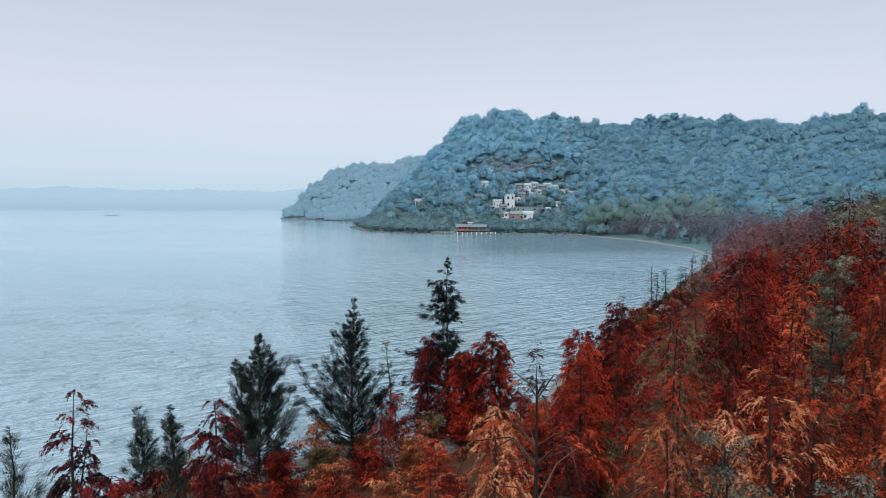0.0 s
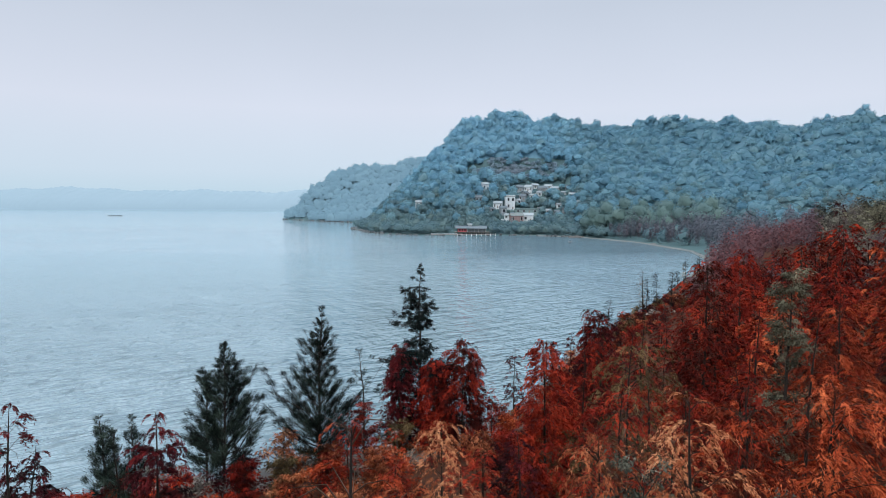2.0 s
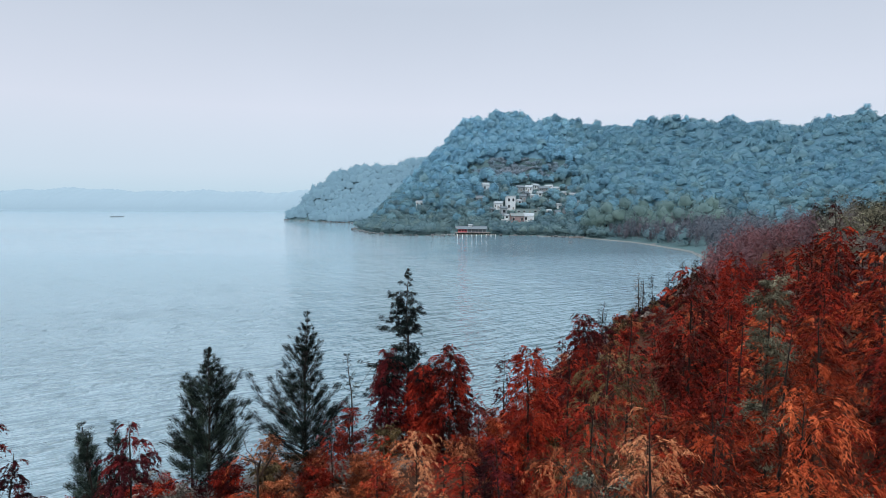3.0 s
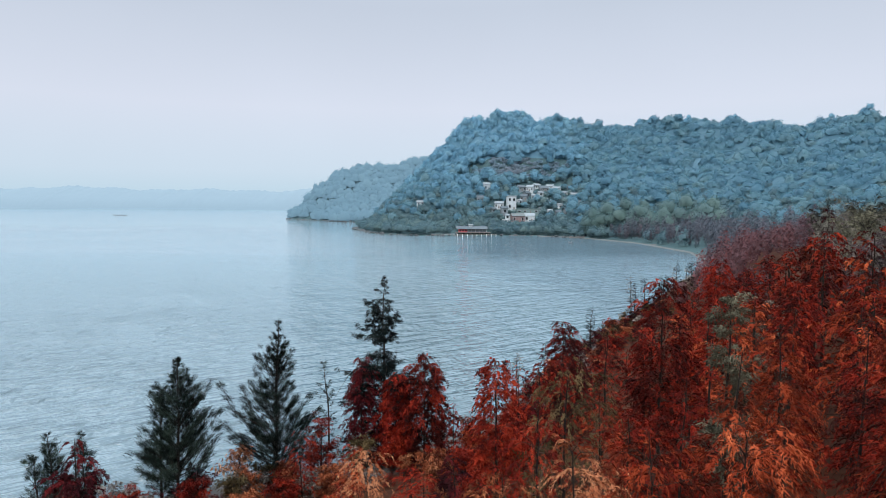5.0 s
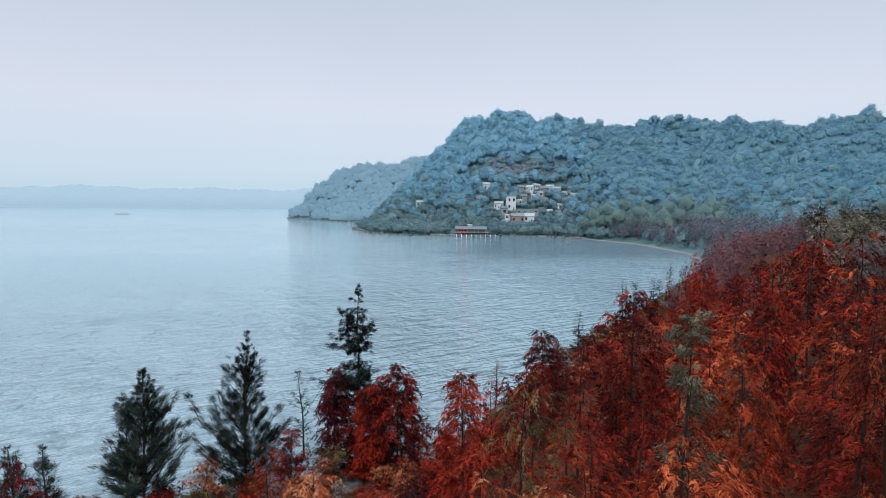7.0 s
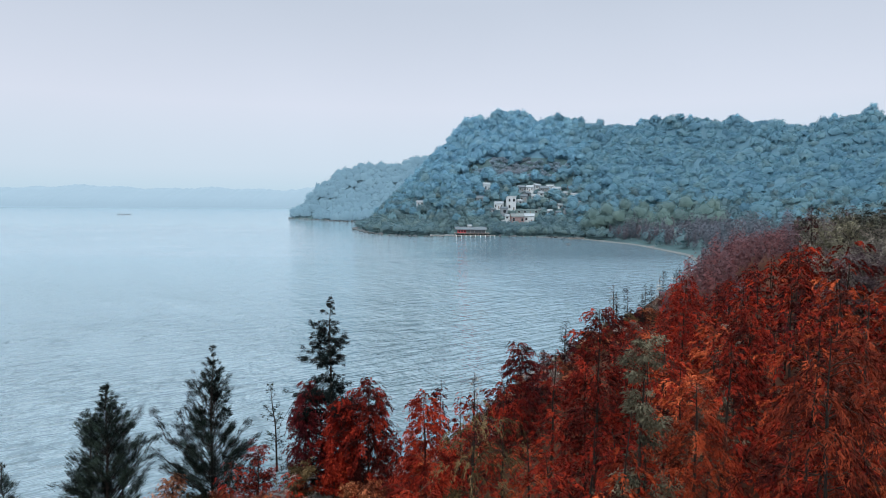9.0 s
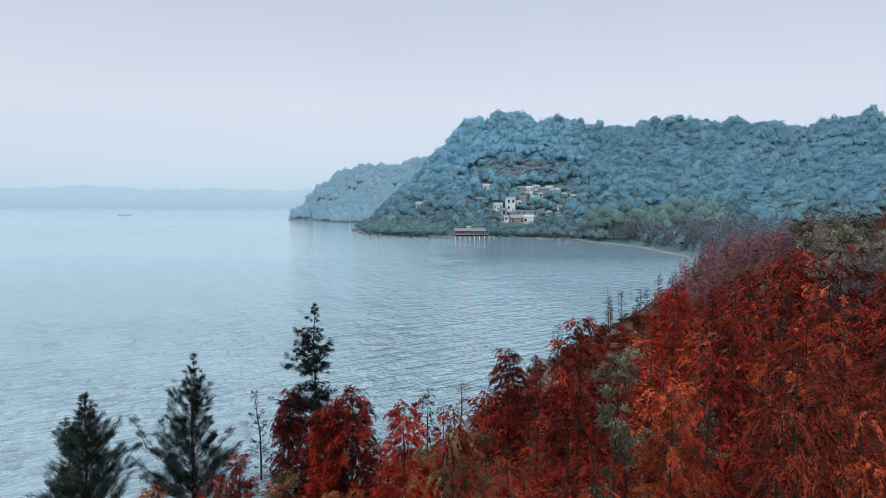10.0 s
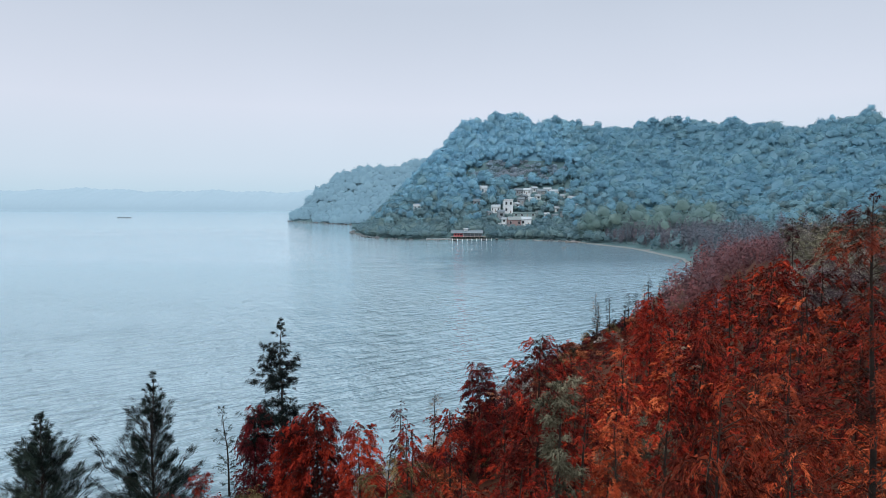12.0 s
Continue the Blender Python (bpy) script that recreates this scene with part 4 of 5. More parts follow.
    keyed = [(11.0, 66.2, 7.9, "maroon", 0, 2, 0.75), (18.5, 73.1, 8.4, "maroon", 0, 2, 0.7), (22.7, 71.6, 8.7, "maroon", 0, 4, 0.8), (13.0, 51.2, 11.3, "red", 0, 2, 0.8),
             (18.9, 26.1, 18.7, "orange", 0, 2, 0.9), (9.5, 22.8, 14.5, "tan", 0, 1, 0.9), (14.6, 22.3, 16.8, "orange", 0, 3, 0.9), (24.5, 24.9, 20.8, "red", 0, 0, 1.0),
             (25.2, 22.9, 22.2, "brown", 0, 3, 0.8), (28.4, 24.6, 19.7, "orange", 0, 1, 1.0), (14.0, 28.3, 12.8, "tan", 0, 1, 0.9), (13.2, 33.0, 16.2, "olive", 0, 1, 0.9), (3.0, 31.0, 12.3, "tan", 0, 1, 0.9), (19.2, 31.5, 16.0, "red", 0, 0, 1.0),
             (29.5, 33, 18.0, "red", 0, 0, 1.0), (29.0, 40, 18.2, "red", 0, 4, 1.0), (31.4, 30.2, 22.4, "brown", 0, 0, 1.0),
             (73.5, 107, 26.5, "maroon", 1, 2, 0.6), (53.3, 68.5, 18.7, "red", 0, 0, 1.1), (46.5, 57, 19.0, "red", 0, 2, 1.1), (45, 73, 15.0, "red", 1, 1, 1.0), (42, 64, 16.2, "brown", 1, 3, 1.0),
             (-4.5, 47.7, 6.6, "red", 0, 1, 0.8), (7.6, 54.0, 7.6, "crimson", 1, 2, 0.6),
             (13.6, 45.5, 12.6, "red", 0, 4, 0.9), (16.5, 50.5, 12.2, "red", 0, 5, 0.9), (20.8, 53.5, 14.2, "red", 0, 2, 1.0), (26, 50, 15.6, "red", 0, 2, 1.0), (28.5, 58, 13.8, "orange", 0, 0, 1.0)]
    taken = [(k[0], k[1]) for k in keyed] + [(o[0], o[1]) for o in oaks] + [(21.7, 32.2), (4.9, 55.3), (22.3, 43.9), (38.4, 71.0), (10.7, 43.4), (24.3, 32.0), (35.2, 50.1), (-0.9, 56.6), (2.3, 56.4), (19.5, 63.7), (32.4, 26.8), (9.3, 18.5), (11.6, 14.5), (36.9, 55.2)]
    for x, y, top, c, lod, var, sl in keyed:
        lod = 1 if y > 36 else lod
        cypress(x, y, top, c, lod, var, rng, slim_crown=sl)
    # dark maroon cypresses with layered clumps, the bare limbs showing between them
    for i, (x, y, top, r) in enumerate([(-18.4, 28.7, 13.7, 2.3), (-22.3, 36.0, 8.9, 1.9), (-11.7, 30.6, 12.9, 2.1)]):
        taken.append((x, y))
        stand(tree("cypress_tree", 81 + i, height_at(x, y, top), r, (56, 70, 100)[i], 6, 34, LEAF["maroon"], BARK, "dark maroon bald cypress with layered drooping clumps and bare dark limbs", base=0.25, power=0.65,
                   elev=34, droop=0.9, hang=0.9, size=(0.14, 0.34), slim=0.16, gaps=(0.28, 0.15, 0.07)[i], uneven=0.5, whorls=8, spread=0.05, plume=0.7, stray=0.05), x, y, 60 * i)
    # half-bare cypress with pale arching branches
    for i, (x, y, top, r, c) in enumerate([(1.8, 9.1, 20.1, 3.0, "orange"), (11.4, 19.1, 17.4, 2.3, "tan")]):
        taken.append((x, y))
        stand(tree("cypress_tree", 91 + i, height_at(x, y, top), r, 80, 5, 40 if y > 12 else 84, LEAF[c], BARK, f"half-bare bald cypress with pale arching branches and {COLOUR[c]} plumes", base=0.3, power=0.5,
                   elev=35, droop=0.9, hang=0.9, size=(0.1, 0.26) if y > 12 else (0.06, 0.16), slim=0.13 if y > 12 else 0.1, gaps=0.28, uneven=0.4, whorls=11, spread=0.04, plume=0.75, twig=TWIG), x, y, 10)
    # the grey-green tree among the red ones
    stand(tree("broadleaf_tree", 61, height_at(21.7, 32.2, 19.8), 1.5, 60, 7, 40, LEAF["grey"], BARK, "grey-green leafy tree among red cypresses",
               base=0.42, power=0.4, elev=35, droop=0.5, hang=0.3, size=(0.1, 0.25), slim=0.2, gaps=0.35, uneven=0.7, whorls=0, mound=0.35), 21.7, 32.2)
    p = np.concatenate([scatter(-30, 62, 8, 62, 4.9, rng), scatter(0, 112, 62, 128, 5.0, rng)])
    d = inland(p[:, 0], p[:, 1])
    n = 0
    for (x, y), dd in zip(p, d):
        if dd < 1.0 or x > 0.8 * y + 30 or x < -14 + 0.24 * y:
            continue
        if min(math.hypot(x - a, y - b) for a, b in taken) < (2.9 if y < 60 else 3.5):
            continue
        if 5.5 < x < 12 and y > 44:
            continue
        if y > 80 and dd > (44 if x < 66 else 33):
            continue
        taken.append((x, y))
        g = float(ground_z(x, y))
        h = (6.2 + 0.3 * min(dd, 26)) * rng.uniform(0.68, 1.02)
        # low and ragged at the water, taller up the bank
        if y > 58:
            h = min(h, 0.66 * dd - 1.8 - g)
            if h < 1.4:
                continue
        if x < 12:
            h = min(h, max(14.0 - 0.2 * y + 0.9 * max(x - 4, 0) - g, 2.2))
        lod = 0 if math.hypot(max(x - 18, 1 - x, 0), y - 3) < 28 else 1 if y < 52 else 2
        r = rng.uniform()
        warm = 0.5 + 0.5 * math.sin(x * 0.21 + 1.0) * math.cos(y * 0.17)
        if y > 90:
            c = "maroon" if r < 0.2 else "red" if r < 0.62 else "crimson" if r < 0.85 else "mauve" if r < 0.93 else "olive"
        elif dd < 6:
            c = "red" if r < 0.6 else "maroon" if r < 0.8 else "orange"
        else:
            lit = min(max(1.1 - abs(x - 14) / 10, 0), 1)
            c = "orange" if r < 0.14 + 0.24 * lit else "tan" if r < 0.14 + 0.31 * lit else "red" if r < 0.58 + 0.3 * warm else "maroon" if r > 0.92 else "brown" if r < 0.9 else "olive"
        if x > 22 and c in ("tan", "olive"):
            c = "red"
        if x > 22 and c in ("red", "orange") and rng.uniform() < 0.25:
            c = "crimson" if c == "red" else "red"
        cypress(x, y, g + h, c, lod, int(rng.integers(6)), rng, sparse=dd < 5 and r > 0.5, slim_crown=0.85 if dd < 6 else 1.1)
        n += 1
    # low bushes at the shore and under the trees
    bushes = [(8.5, 50, 4.2, "red"), (10.5, 47, 5.0, "orange"), (7.5, 44, 5.5, "maroon"), (11.5, 53, 4.4, "maroon"), (9.0, 40, 6.5, "red"), (12.0, 43, 6.5, "olive"), (9.5, 56, 3.6, "orange"),
              (12.5, 58, 4.0, "red"), (15, 60, 4.5, "maroon"), (6.0, 48, 4.6, "tan"), (17.5, 66, 4.0, "red"), (14.5, 63.5, 3.4, "orange"), (21, 76, 3.6, "maroon"), (-21.5, 43.6, 2.8, "maroon"), (-23.5, 43.0, 2.4, "red"), (-12.5, 46.5, 3.8, "red"), (-9.5, 48.5, 3.4, "tan"), (-6.0, 50.0, 4.0, "tan"), (-3.7, 51.5, 7.6, "red"), (-1.0, 53.5, 4.4, "olive"), (2.0, 54.0, 4.5, "red"), (-16.5, 44.5, 3.5, "red"),
              (-19, 43.5, 3.2, "red"), (-8, 44, 3.6, "tan"), (-11, 42, 3.4, "red"), (-5.5, 46, 4.2, "red"), (-7, 40, 4.6, "orange"), (-2, 47, 4.6, "tan"), (-13, 40, 4.4, "orange"), (-9.5, 46, 4.2, "olive"), (9.3, 18.5, 15.2, "silver"), (11.6, 14.5, 15.9, "silver"), (10.6, 17.0, 14.4, "silver"), (12.6, 24.0, 11.0, "grey"), (15.0, 20.5, 12.0, "grey"), (8.0, 19.5, 10.5, "grey"), (27.5, 26.5, 12.5, "grey"), (5.0, 24, 9.0, "olive"), (0.5, 26, 7.0, "maroon"),
              (-1.5, 31, 7.0, "red"), (1.5, 36, 7.5, "red"), (-3.5, 40, 5.0, "tan"), (0.0, 45, 4.6, "orange"), (20.5, 22.5, 12.5, "grey"), (33, 24, 14.0, "grey"), (36.9, 55.2, 15.2, "silver"), (26, 40, 13, "grey"), (30, 44, 13.5, "grey")]
    for i, (x, y, top, c) in enumerate(bushes):
        h = max(height_at(x, y, top) * (0.78 if x < 3 else 1.0), 1.2)
        fine_leaf = c in ("silver", "grey")
        stand(tree("bush", 200 + i, h, min(1.2 + 0.14 * h, 2.4), 34, 7, 30 if fine_leaf else 18, LEAF[c], BARK, f"{COLOUR.get(c, 'silvery grey-green')} leafy bush among the shore trees", base=0.1, power=0.35,
                   elev=40, droop=0.5, hang=0.3, size=(0.07, 0.17) if fine_leaf else (0.12, 0.3), slim=0.3 if fine_leaf else 0.17, gaps=0.1, uneven=0.4, category="bush", mound=0.3), x, y, i * 70)
    # low scrub along the waterline
    q = scatter(-26, 66, 38, 136, 2.2, rng)
    n = 0
    for x, y in q:
        dd = float(inland(x, y))
        if not 0.7 < dd < 8.5 or (y < 58 and dd > (7 if x < 4 else 3)) or x < -22:
            continue
        c = ("maroon", "brown", "crimson", "olive", "tan", "twig")[int(rng.integers(6))]
        if ("scrub", c) not in PROTO:
            ob = PROTO["scrub", c] = tree("bush", 400 + n, 1.6, 1.15, 18, 4, 14, LEAF[c], BARK, f"low {COLOUR.get(c, 'grey-brown twiggy')} scrub on the sandy waterline", base=0.1, power=0.35,
                                          elev=45, droop=0.4, hang=0.2, size=(0.12, 0.32), slim=0.16, gaps=0.1, uneven=0.4, category="bush", mound=0.22)
            tagged(ob, group="waterline scrub")
        else:
            ob = copy_thing(PROTO["scrub", c], Matrix())
        f = rng.uniform(0.6, 1.5)
        ob.matrix_basis = pose(x, y, float(ground_z(x, y)) - 0.15, 0, 0, rng.uniform(0, 360)) @ Matrix.Diagonal((f, f, f * rng.uniform(0.8, 1.3), 1))
        n += 1
    # leafless broad crowns on the slope
    q = scatter(48, 118, 80, 150, 7.0, rng)
    i = 0
    for x, y in q:
        dd = float(inland(x, y))
        if dd < (42 if x < 66 else 32) or x > 0.8 * y + 22 or math.hypot(x - 74.5, y - 108) < 3:
            continue
        g = float(ground_z(x, y))
        kind = ("twig", "silver", "grey", "silver", "twig")[int(rng.integers(5))] if x > 78 else ("twig", "twig", "grey", "mauve", "mauve")[int(rng.integers(5))]
        key = ("crown", kind, i % 3)
        h = rng.uniform(9, 13)
        if key not in PROTO:
            PROTO[key] = tree("slope_tree", 300 + i, 11.0, 4.2, 60, 6, 14, LEAF[kind], BARK_PALE if kind == "twig" else BARK,
                              {"twig": "nearly leafless tree with a broad grey twiggy crown", "silver": "broad silvery grey-green tree on the slope", "grey": "broad grey-green tree on the slope"}.get(kind, "broad greyish brown tree on the slope"),
                              base=0.25, power=0.35, elev=48, droop=0.35, hang=0.05, size=(0.3, 0.8) if kind == "twig" else (0.3, 0.6), slim=0.03 if kind == "twig" else 0.16, gaps=0.08, uneven=0.4, spread=0.3)
            ob = PROTO[key]
        else:
            ob = copy_thing(PROTO[key], Matrix())
        f = h / 11.0
        ob.matrix_basis = pose(x, y, g - 0.25, 0, 0, rng.uniform(0, 360)) @ Matrix.Diagonal((f, f, f, 1))
        i += 1
    # broad pale-green crowns that stand out by the bay
    for i, (x, y, top) in enumerate([(170, 418, 36), (135, 440, 35), (147, 436, 33), (184, 408, 33), (160, 426, 31), (124, 447, 30), (142, 428, 27), (176, 402, 28), (115, 452, 24), (154, 415, 24)]):
        far_tree("broad_tree", x, y, height_at(x, y, top), 10.5, 2600, 0.5, WOODS_PALE, "broad pale-green tree beside the bay", rng)
    # solitary trees that stand out on the ridge
    for i, (x, y, up, r) in enumerate([(222, 552, 12, 5), (184, 572, 10, 4.5), (194, 566, 10, 4.5), (166, 584, 9, 5), (254, 532, 9, 5), (322, 462, 17, 5.5), (306, 482, 11, 5), (76, 622, 10, 5), (88, 622, 9, 5)]):
        far_tree("ridge_tree", x, y, up + 1.5, r, 500, 0.5, WOODS, "haze-blue broad tree standing above the ridge woods", rng)


build_grove()


# ---- the village ----
WALLS = {
    "white": rough_mat("whitewashed_wall", ((0.2, (0.42, 0.46, 0.48)), (0.8, (0.7, 0.73, 0.74))), 0.8, 6),
    "grey": rough_mat("grey_plaster_wall", ((0.2, (0.15, 0.18, 0.2)), (0.8, (0.3, 0.34, 0.36))), 0.8, 6),
    "pink": rough_mat("pink_brick_wall", ((0.2, (0.22, 0.16, 0.16)), (0.8, (0.36, 0.26, 0.25))), 0.8, 6),
    "teal": rough_mat("grey_green_wall", ((0.2, (0.15, 0.22, 0.22)), (0.8, (0.25, 0.33, 0.33))), 0.8, 6),
}
TILES = {
    "white": rough_mat("pale_roof_sheet", ((0.2, (0.10, 0.13, 0.15)), (0.8, (0.24, 0.28, 0.30))), 1.0, 5, roughness=0.6),
    "grey": rough_mat("grey_roof_tiles", ((0.2, (0.06, 0.08, 0.095)), (0.8, (0.14, 0.17, 0.19))), 1.0, 5),
    "pink": rough_mat("weathered_roof_tiles", ((0.2, (0.09, 0.11, 0.115)), (0.8, (0.18, 0.205, 0.205))), 1.0, 5),
    "teal": rough_mat("teal_roof_sheet", ((0.2, (0.08, 0.13, 0.13)), (0.8, (0.15, 0.21, 0.205))), 1.0, 5, roughness=0.6),
}
RED_WALL = rough_mat("red_painted_boards", ((0.2, (0.38, 0.08, 0.09)), (0.8, (0.6, 0.16, 0.17))), 1.0, 8)
WHITE_PAINT = rough_mat("white_paint", ((0.2, (0.5, 0.52, 0.53)), (0.8, (0.78, 0.8, 0.8))), 2.0, 12, roughness=0.5)
PLANK = rough_mat("grey_planks", ((0.2, (0.14, 0.13, 0.12)), (0.8, (0.3, 0.28, 0.26))), 2.0, 12)
STONE = rough_mat("wet_shore_rock", ((0.2, (0.05, 0.055, 0.06)), (0.8, (0.16, 0.17, 0.175))), 0.6, 4, bump=0.6)


def glass_mat():
    m, n, l, bsdf = material("dark_window_glass")
    bsdf.inputs["Base Color"].default_value = (0.02, 0.025, 0.03, 1)
    bsdf.inputs["Roughness"].default_value = 0.15
    return m


GLASS = glass_mat()


def bm_mesh(name, bm, mat, bevel=0.0):
    if bevel:
        bmesh.ops.bevel(bm, geom=bm.edges[:], offset=bevel, segments=1, affect="EDGES")
    bmesh.ops.recalc_face_normals(bm, faces=bm.faces)
    me = bpy.data.meshes.new(name)
    bm.to_mesh(me)
    bm.free()
    me.materials.append(mat)
    return me


def box(bm, x0, x1, y0, y1, z0, z1):
    r = bmesh.ops.create_cube(bm, size=1)
    for v in r["verts"]:
        v.co = Vector((x0 if v.co.x < 0 else x1, y0 if v.co.y < 0 else y1, z0 if v.co.z < 0 else z1))


def box_mesh(name, mat, *b, bevel=0.03):
    bm = bmesh.new()
    box(bm, *b)
    return bm_mesh(name, bm, mat, bevel)


def gable_roof(w, d, rise, over, mat):
    """Two thick slopes that meet at a ridge along the width."""
    bm = bmesh.new()
    hw, hd, t = w / 2 + over, d / 2 + over, 0.22
    drop = rise * over / (d / 2)
    prof = [(-hd, -drop), (0, rise), (hd, -drop), (hd, -drop + t), (0, rise + t), (-hd, -drop + t)]
    rings = [[bm.verts.new((sx, y, z)) for y, z in prof] for sx in (-hw, hw)]
    for a in range(6):
        b = (a + 1) % 6
        bm.faces.new((rings[0][a], rings[0][b], rings[1][b], rings[1][a]))
    for r in rings:
        bm.faces.new((r[0], r[1], r[4], r[5]))
        bm.faces.new((r[1], r[2], r[3], r[4]))
    return bm_mesh("roof", bm, mat)


def wall_body(w, d, h, rise, mat):
    """A closed house body with its gable ends, its foot sunk into the slope."""
    bm = bmesh.new()
    prof = [(-d / 2, -4), (d / 2, -4), (d / 2, h)] + ([(0, h + rise)] if rise else []) + [(-d / 2, h)]
    rings = [[bm.verts.new((sx, y, z)) for y, z in prof] for sx in (-w / 2, w / 2)]
    k = len(prof)
    for a in range(k):
        b = (a + 1) % k
        bm.faces.new((rings[0][a], rings[0][b], rings[1][b], rings[1][a]))
    bm.faces.new(rings[0])
    bm.faces.new(rings[1])
    return bm_mesh("wall", bm, mat)


HOUSE_LABEL = {"tall": "tall white flat-roofed village house with dark windows", "low": "low white village house with a pale roof", "small": "small grey village house with a gable",
               "brick": "long pink brick house near the shore", "shed": "long flat grey-green building behind the brick house", "cottage": "small white cottage alone among the trees",
               "gable": "small gabled village house on the hillside", "hut": "small plain village house among the trees", "row": "pale-roofed house in a row below the hill"}


def house(kind, x, y, z, w, d, h, turn, roof, floors, cols, look_):
    root = tagged(new("house"), HOUSE_LABEL[kind], "house", group="village houses")
    rise = d * 0.28 if roof == "gable" else 0.0
    part("wall", wall_body(w, d, h, rise, WALLS[look_]), root)
    if roof == "gable":
        r = part("roof", gable_roof(w, d, rise, 0.45, TILES[look_]), root)
        r.location.z = h
    else:
        part("roof", box_mesh("roof", TILES[look_], -w / 2 - 0.35, w / 2 + 0.35, -d / 2 - 0.35, d / 2 + 0.35, h, h + 0.3), root)
        for sx, y0, y1 in ((0, -d / 2 - 0.3, -d / 2 - 0.1),):
            part("parapet", box_mesh("parapet", WALLS[look_], -w / 2 - 0.3, w / 2 + 0.3, y0, y1, h + 0.3, h + 0.9), root)
    step = h / floors
    ww, wh = min(w / cols * 0.42, 2.4), step * 0.46
    frame_me = box_mesh("window_frame", WHITE_PAINT, -ww / 2 - 0.1, ww / 2 + 0.1, -0.09, 0.02, -0.1, wh + 0.1, bevel=0.0)
    pane_me = box_mesh("pane", GLASS, -ww / 2, ww / 2, -0.13, -0.05, 0, wh, bevel=0.0)
    for f in range(floors):
        for c in range(cols):
            if f == 0 and c == cols // 2 and cols > 1:
                dr = part("door", box_mesh("door", PLANK, -0.55, 0.55, -0.07, 0.05, 0, min(2.1, step * 0.8)), root)
                dr.location = ((c + 0.5) / cols * w - w / 2, -d / 2, 0.1)
                continue
            win = part("window", frame_me, root)
            win.location = ((c + 0.5) / cols * w - w / 2, -d / 2, f * step + step * 0.3)
            part("pane", pane_me, win)
    root.matrix_basis = pose(x, y, z, 0, 0, turn)


for row in VILLAGE:
    house(*row)


def pavilion():
    """The red-walled waterside house under two pale roofs, on piles."""
    root = tagged(new("pavilion"), "red-walled lakeside pavilion on piles under pale roofs", "pavilion")
    part("deck", box_mesh("deck", PLANK, -13.5, 14, -6, 4, 2.2, 2.55), root)
    part("wall", box_mesh("wall", RED_WALL, -11, -4.2, -3, 3, 2.55, 5.4), root, "red painted wall")
    part("wall", box_mesh("wall", WALLS["grey"], -4.2, 11, -1.5, 3, 2.55, 5.2), root, "grey shaded wall")
    for sx, w, z in ((-5.5, 14.0, 5.4), (6.6, 9.0, 5.3)):
        r = part("roof", gable_roof(w, 7.5, 1.7, 0.7, TILES["grey"]), root)
        r.location = (sx, 0, z)
    r = part("roof_lantern", gable_roof(3.4, 2.6, 0.8, 0.3, TILES["white"]), root)
    r.location = (-1.5, 0.2, 8.0)
    part("lantern_wall", box_mesh("lantern_wall", WALLS["white"], -3.0, 0.0, -1.0, 1.4, 6.9, 8.05), root)
    post = box_mesh("post", WHITE_PAINT, -0.12, 0.12, -0.12, 0.12, 0, 2.85, bevel=0.02)
    for i in range(6):
        p = part("post", post, root)
        p.location = (-3.6 + i * 2.9, -3.0, 2.55)
    for w in range(3):
        win = part("window", box_mesh("window", GLASS, -0.6, 0.6, -0.06, 0.04, 0, 1.1, bevel=0.0), root)
        win.location = (-9.6 + w * 2.1, -3.0, 3.4)
    pile = box_mesh("pile", PLANK, -0.18, 0.18, -0.18, 0.18, -4, 2.2, bevel=0.03)
    for i in range(8):
        for yy in (-5.4, 0.0):
            p = part("pile", pile, root)
            p.location = (-12.6 + i * 3.6, yy, 0)
    root.matrix_basis = pose(25.5, 477, 0, 0, 0, 2)


def jetty():
    root = tagged(new("jetty"), "long low jetty on white-capped posts along the shore", "jetty")
    part("deck", box_mesh("deck", PLANK, -25, 25, -1.0, 1.0, 1.0, 1.25), root)
    post = box_mesh("post", WHITE_PAINT, -0.2, 0.2, -0.2, 0.2, -4, 1.7, bevel=0.04)
    for i in range(9):
        p = part("post", post, root)
        p.location = (-5 + i * 3.7, -1.2, 0)
    rail = box_mesh("rail", WHITE_PAINT, -10, 10, -0.06, 0.06, 1.9, 2.02, bevel=0.0)
    p = part("rail", rail, root)
    p.location = (-15, -0.9, 0)
    thin = box_mesh("rail_post", WHITE_PAINT, -0.09, 0.09, -0.09, 0.09, 1.2, 2.0, bevel=0.0)
    for i in range(9):
        p = part("rail_post", thin, root)
        p.location = (-24.5 + i * 2.4, -0.9, 0)
    root.matrix_basis = pose(18.5, 461, 0, 0, 0, 6)


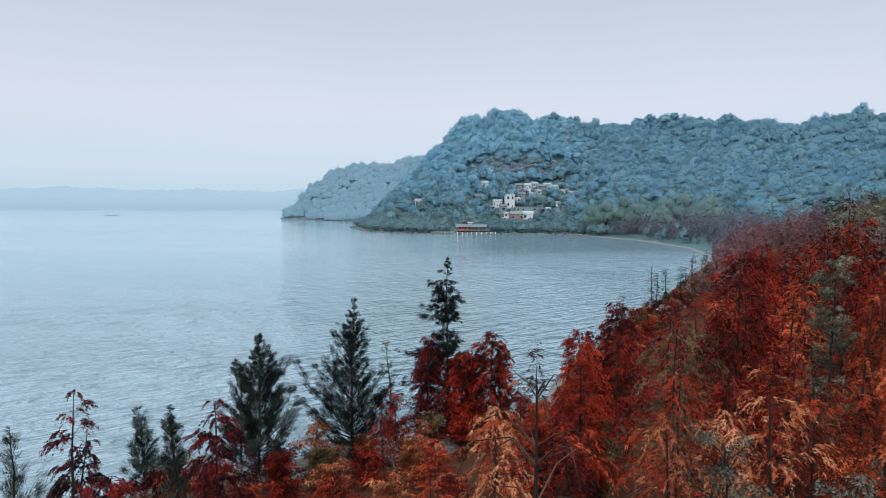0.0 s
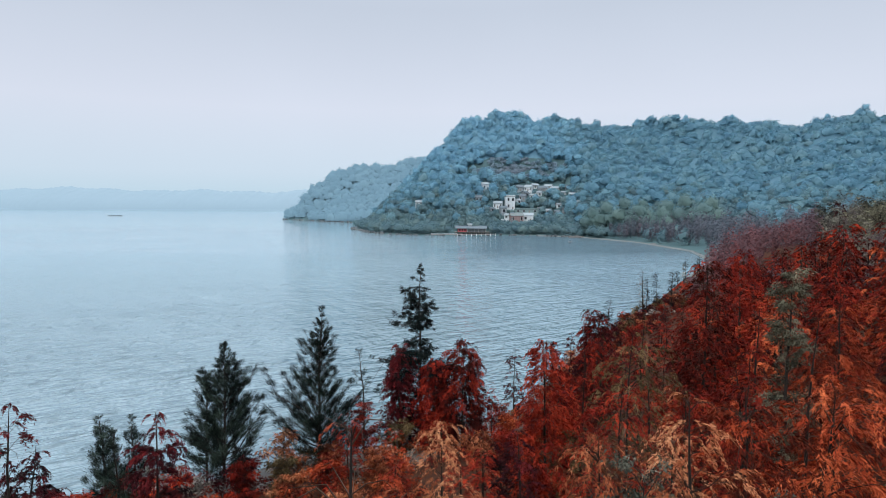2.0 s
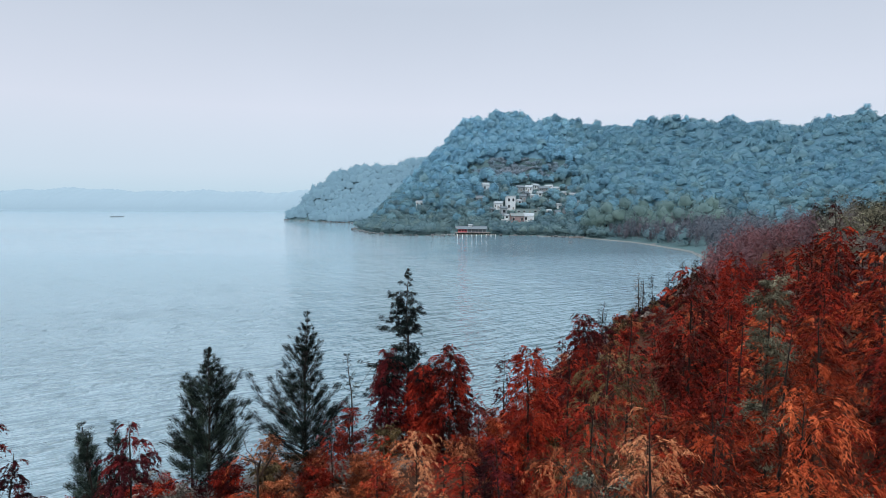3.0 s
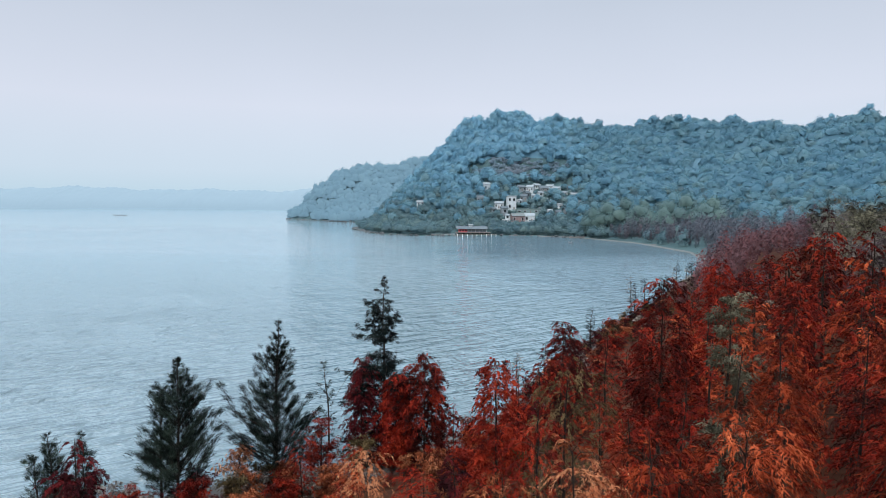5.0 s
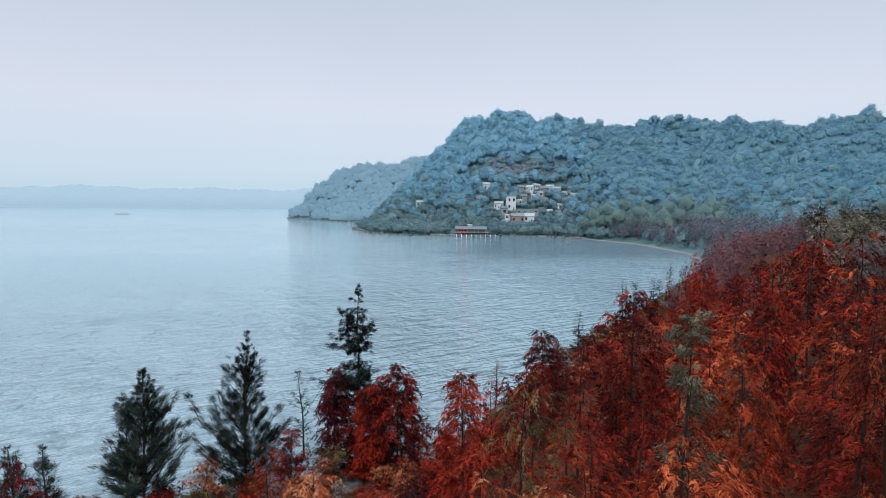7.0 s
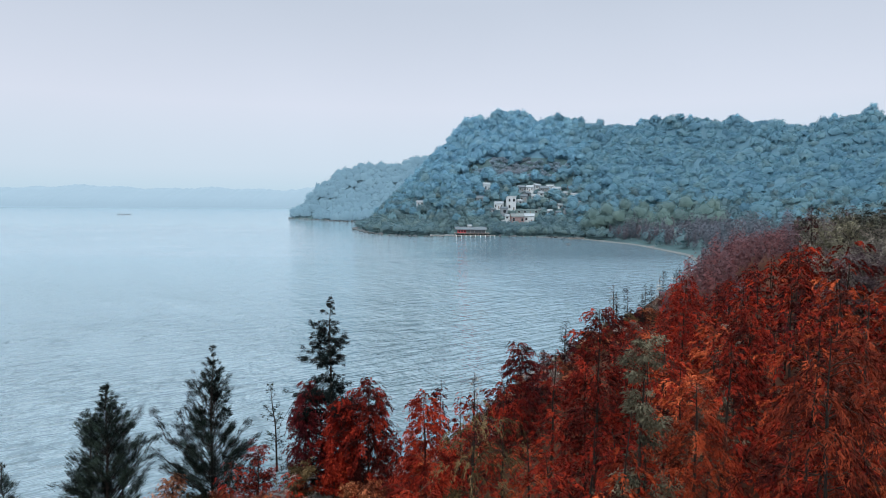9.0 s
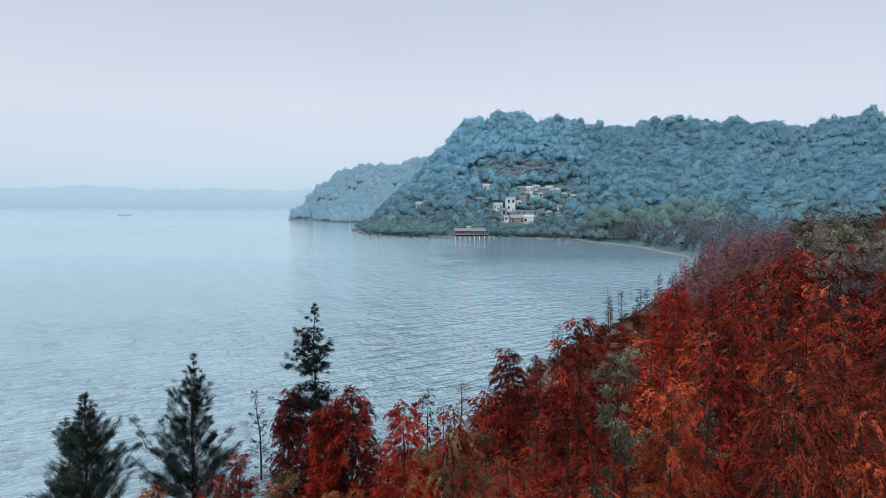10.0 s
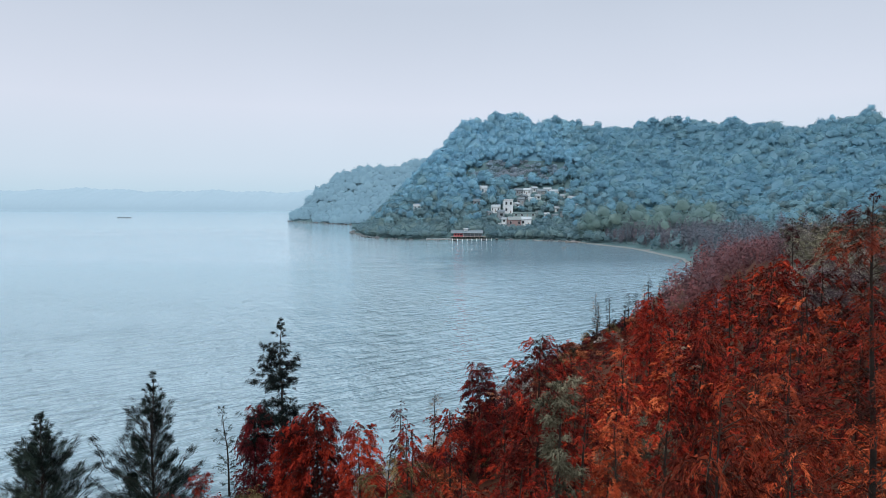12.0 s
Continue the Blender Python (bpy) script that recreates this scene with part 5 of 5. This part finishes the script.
def boat(x, y, length, turn, mat, label):
    """A flat open boat: pointed hull with raised sides and a thwart."""
    root = tagged(new("boat"), label, "boat")
    bm = bmesh.new()
    n = 9
    outer, inner = [], []
    for i in range(n):
        u = i / (n - 1)
        half = 0.16 * length * math.sin(math.pi * (0.08 + 0.84 * u)) ** 0.6
        xx, sheer = (u - 0.5) * length, 0.75 + 0.5 * abs(2 * u - 1) ** 2
        outer.append([bm.verts.new((xx, sgn * half * f, zz)) for sgn, f, zz in ((-1, 1, sheer), (-1, 0.8, -0.1), (1, 0.8, -0.1), (1, 1, sheer), (1, 0.85, sheer), (1, 0.7, 0.25), (-1, 0.7, 0.25), (-1, 0.85, sheer))])
    for a, b in zip(outer, outer[1:]):
        for k in range(8):
            bm.faces.new((a[k], a[(k + 1) % 8], b[(k + 1) % 8], b[k]))
    bm.faces.new(outer[0])
    bm.faces.new(outer[-1])
    part("hull", bm_mesh("hull", bm, mat), root)
    for f in (-0.2, 0.15):
        part("thwart", box_mesh("thwart", PLANK, f * length - 0.2, f * length + 0.2, -0.12 * length, 0.12 * length, 0.55, 0.62, bevel=0.01), root)
    root.matrix_basis = pose(x, y, 0.0, 0, 0, turn)


pavilion()
jetty()
boat(101, 443, 11.0, -3, PLANK, "long weathered flat boat moored near the shore")
boat(84.6, 386, 2.6, 15, TILES["white"], "small pale boat out on the bay")
boat(-645, 1190, 26.0, 4, WALLS["grey"], "grey low barge far out on the lake")


def shore_rocks():
    """Dark rocks along the village shore and the headland's foot."""
    rng = np.random.default_rng(8)
    iv, jf = icosa()
    V = []
    line = [p for p in SHORE if p[1] > 440 and p[0] < 110 and p[1] < 960]
    for a, b in zip(line, line[1:]):
        L = math.hypot(b[0] - a[0], b[1] - a[1])
        for k in range(int(L / 2.2)):
            u = rng.uniform()
            c = np.array((a[0] + u * (b[0] - a[0]), a[1] + u * (b[1] - a[1]), 0.3)) + rng.normal(0, 0.8, 3) * (1, 1, 0.3)
            V.append((c + iv * rng.uniform(0.5, 1.7) * rng.uniform(0.7, 1.2, (12, 1)) * (1.2, 1.0, 0.8))[jf].reshape(-1, 3))
    V = np.concatenate(V)
    tagged(new("shore_rocks", mesh_of("shore_rocks", V, np.arange(len(V)).reshape(-1, 3), STONE)), "dark wet rocks along the far shore", "rocks", kind="stuff")


shore_rocks()
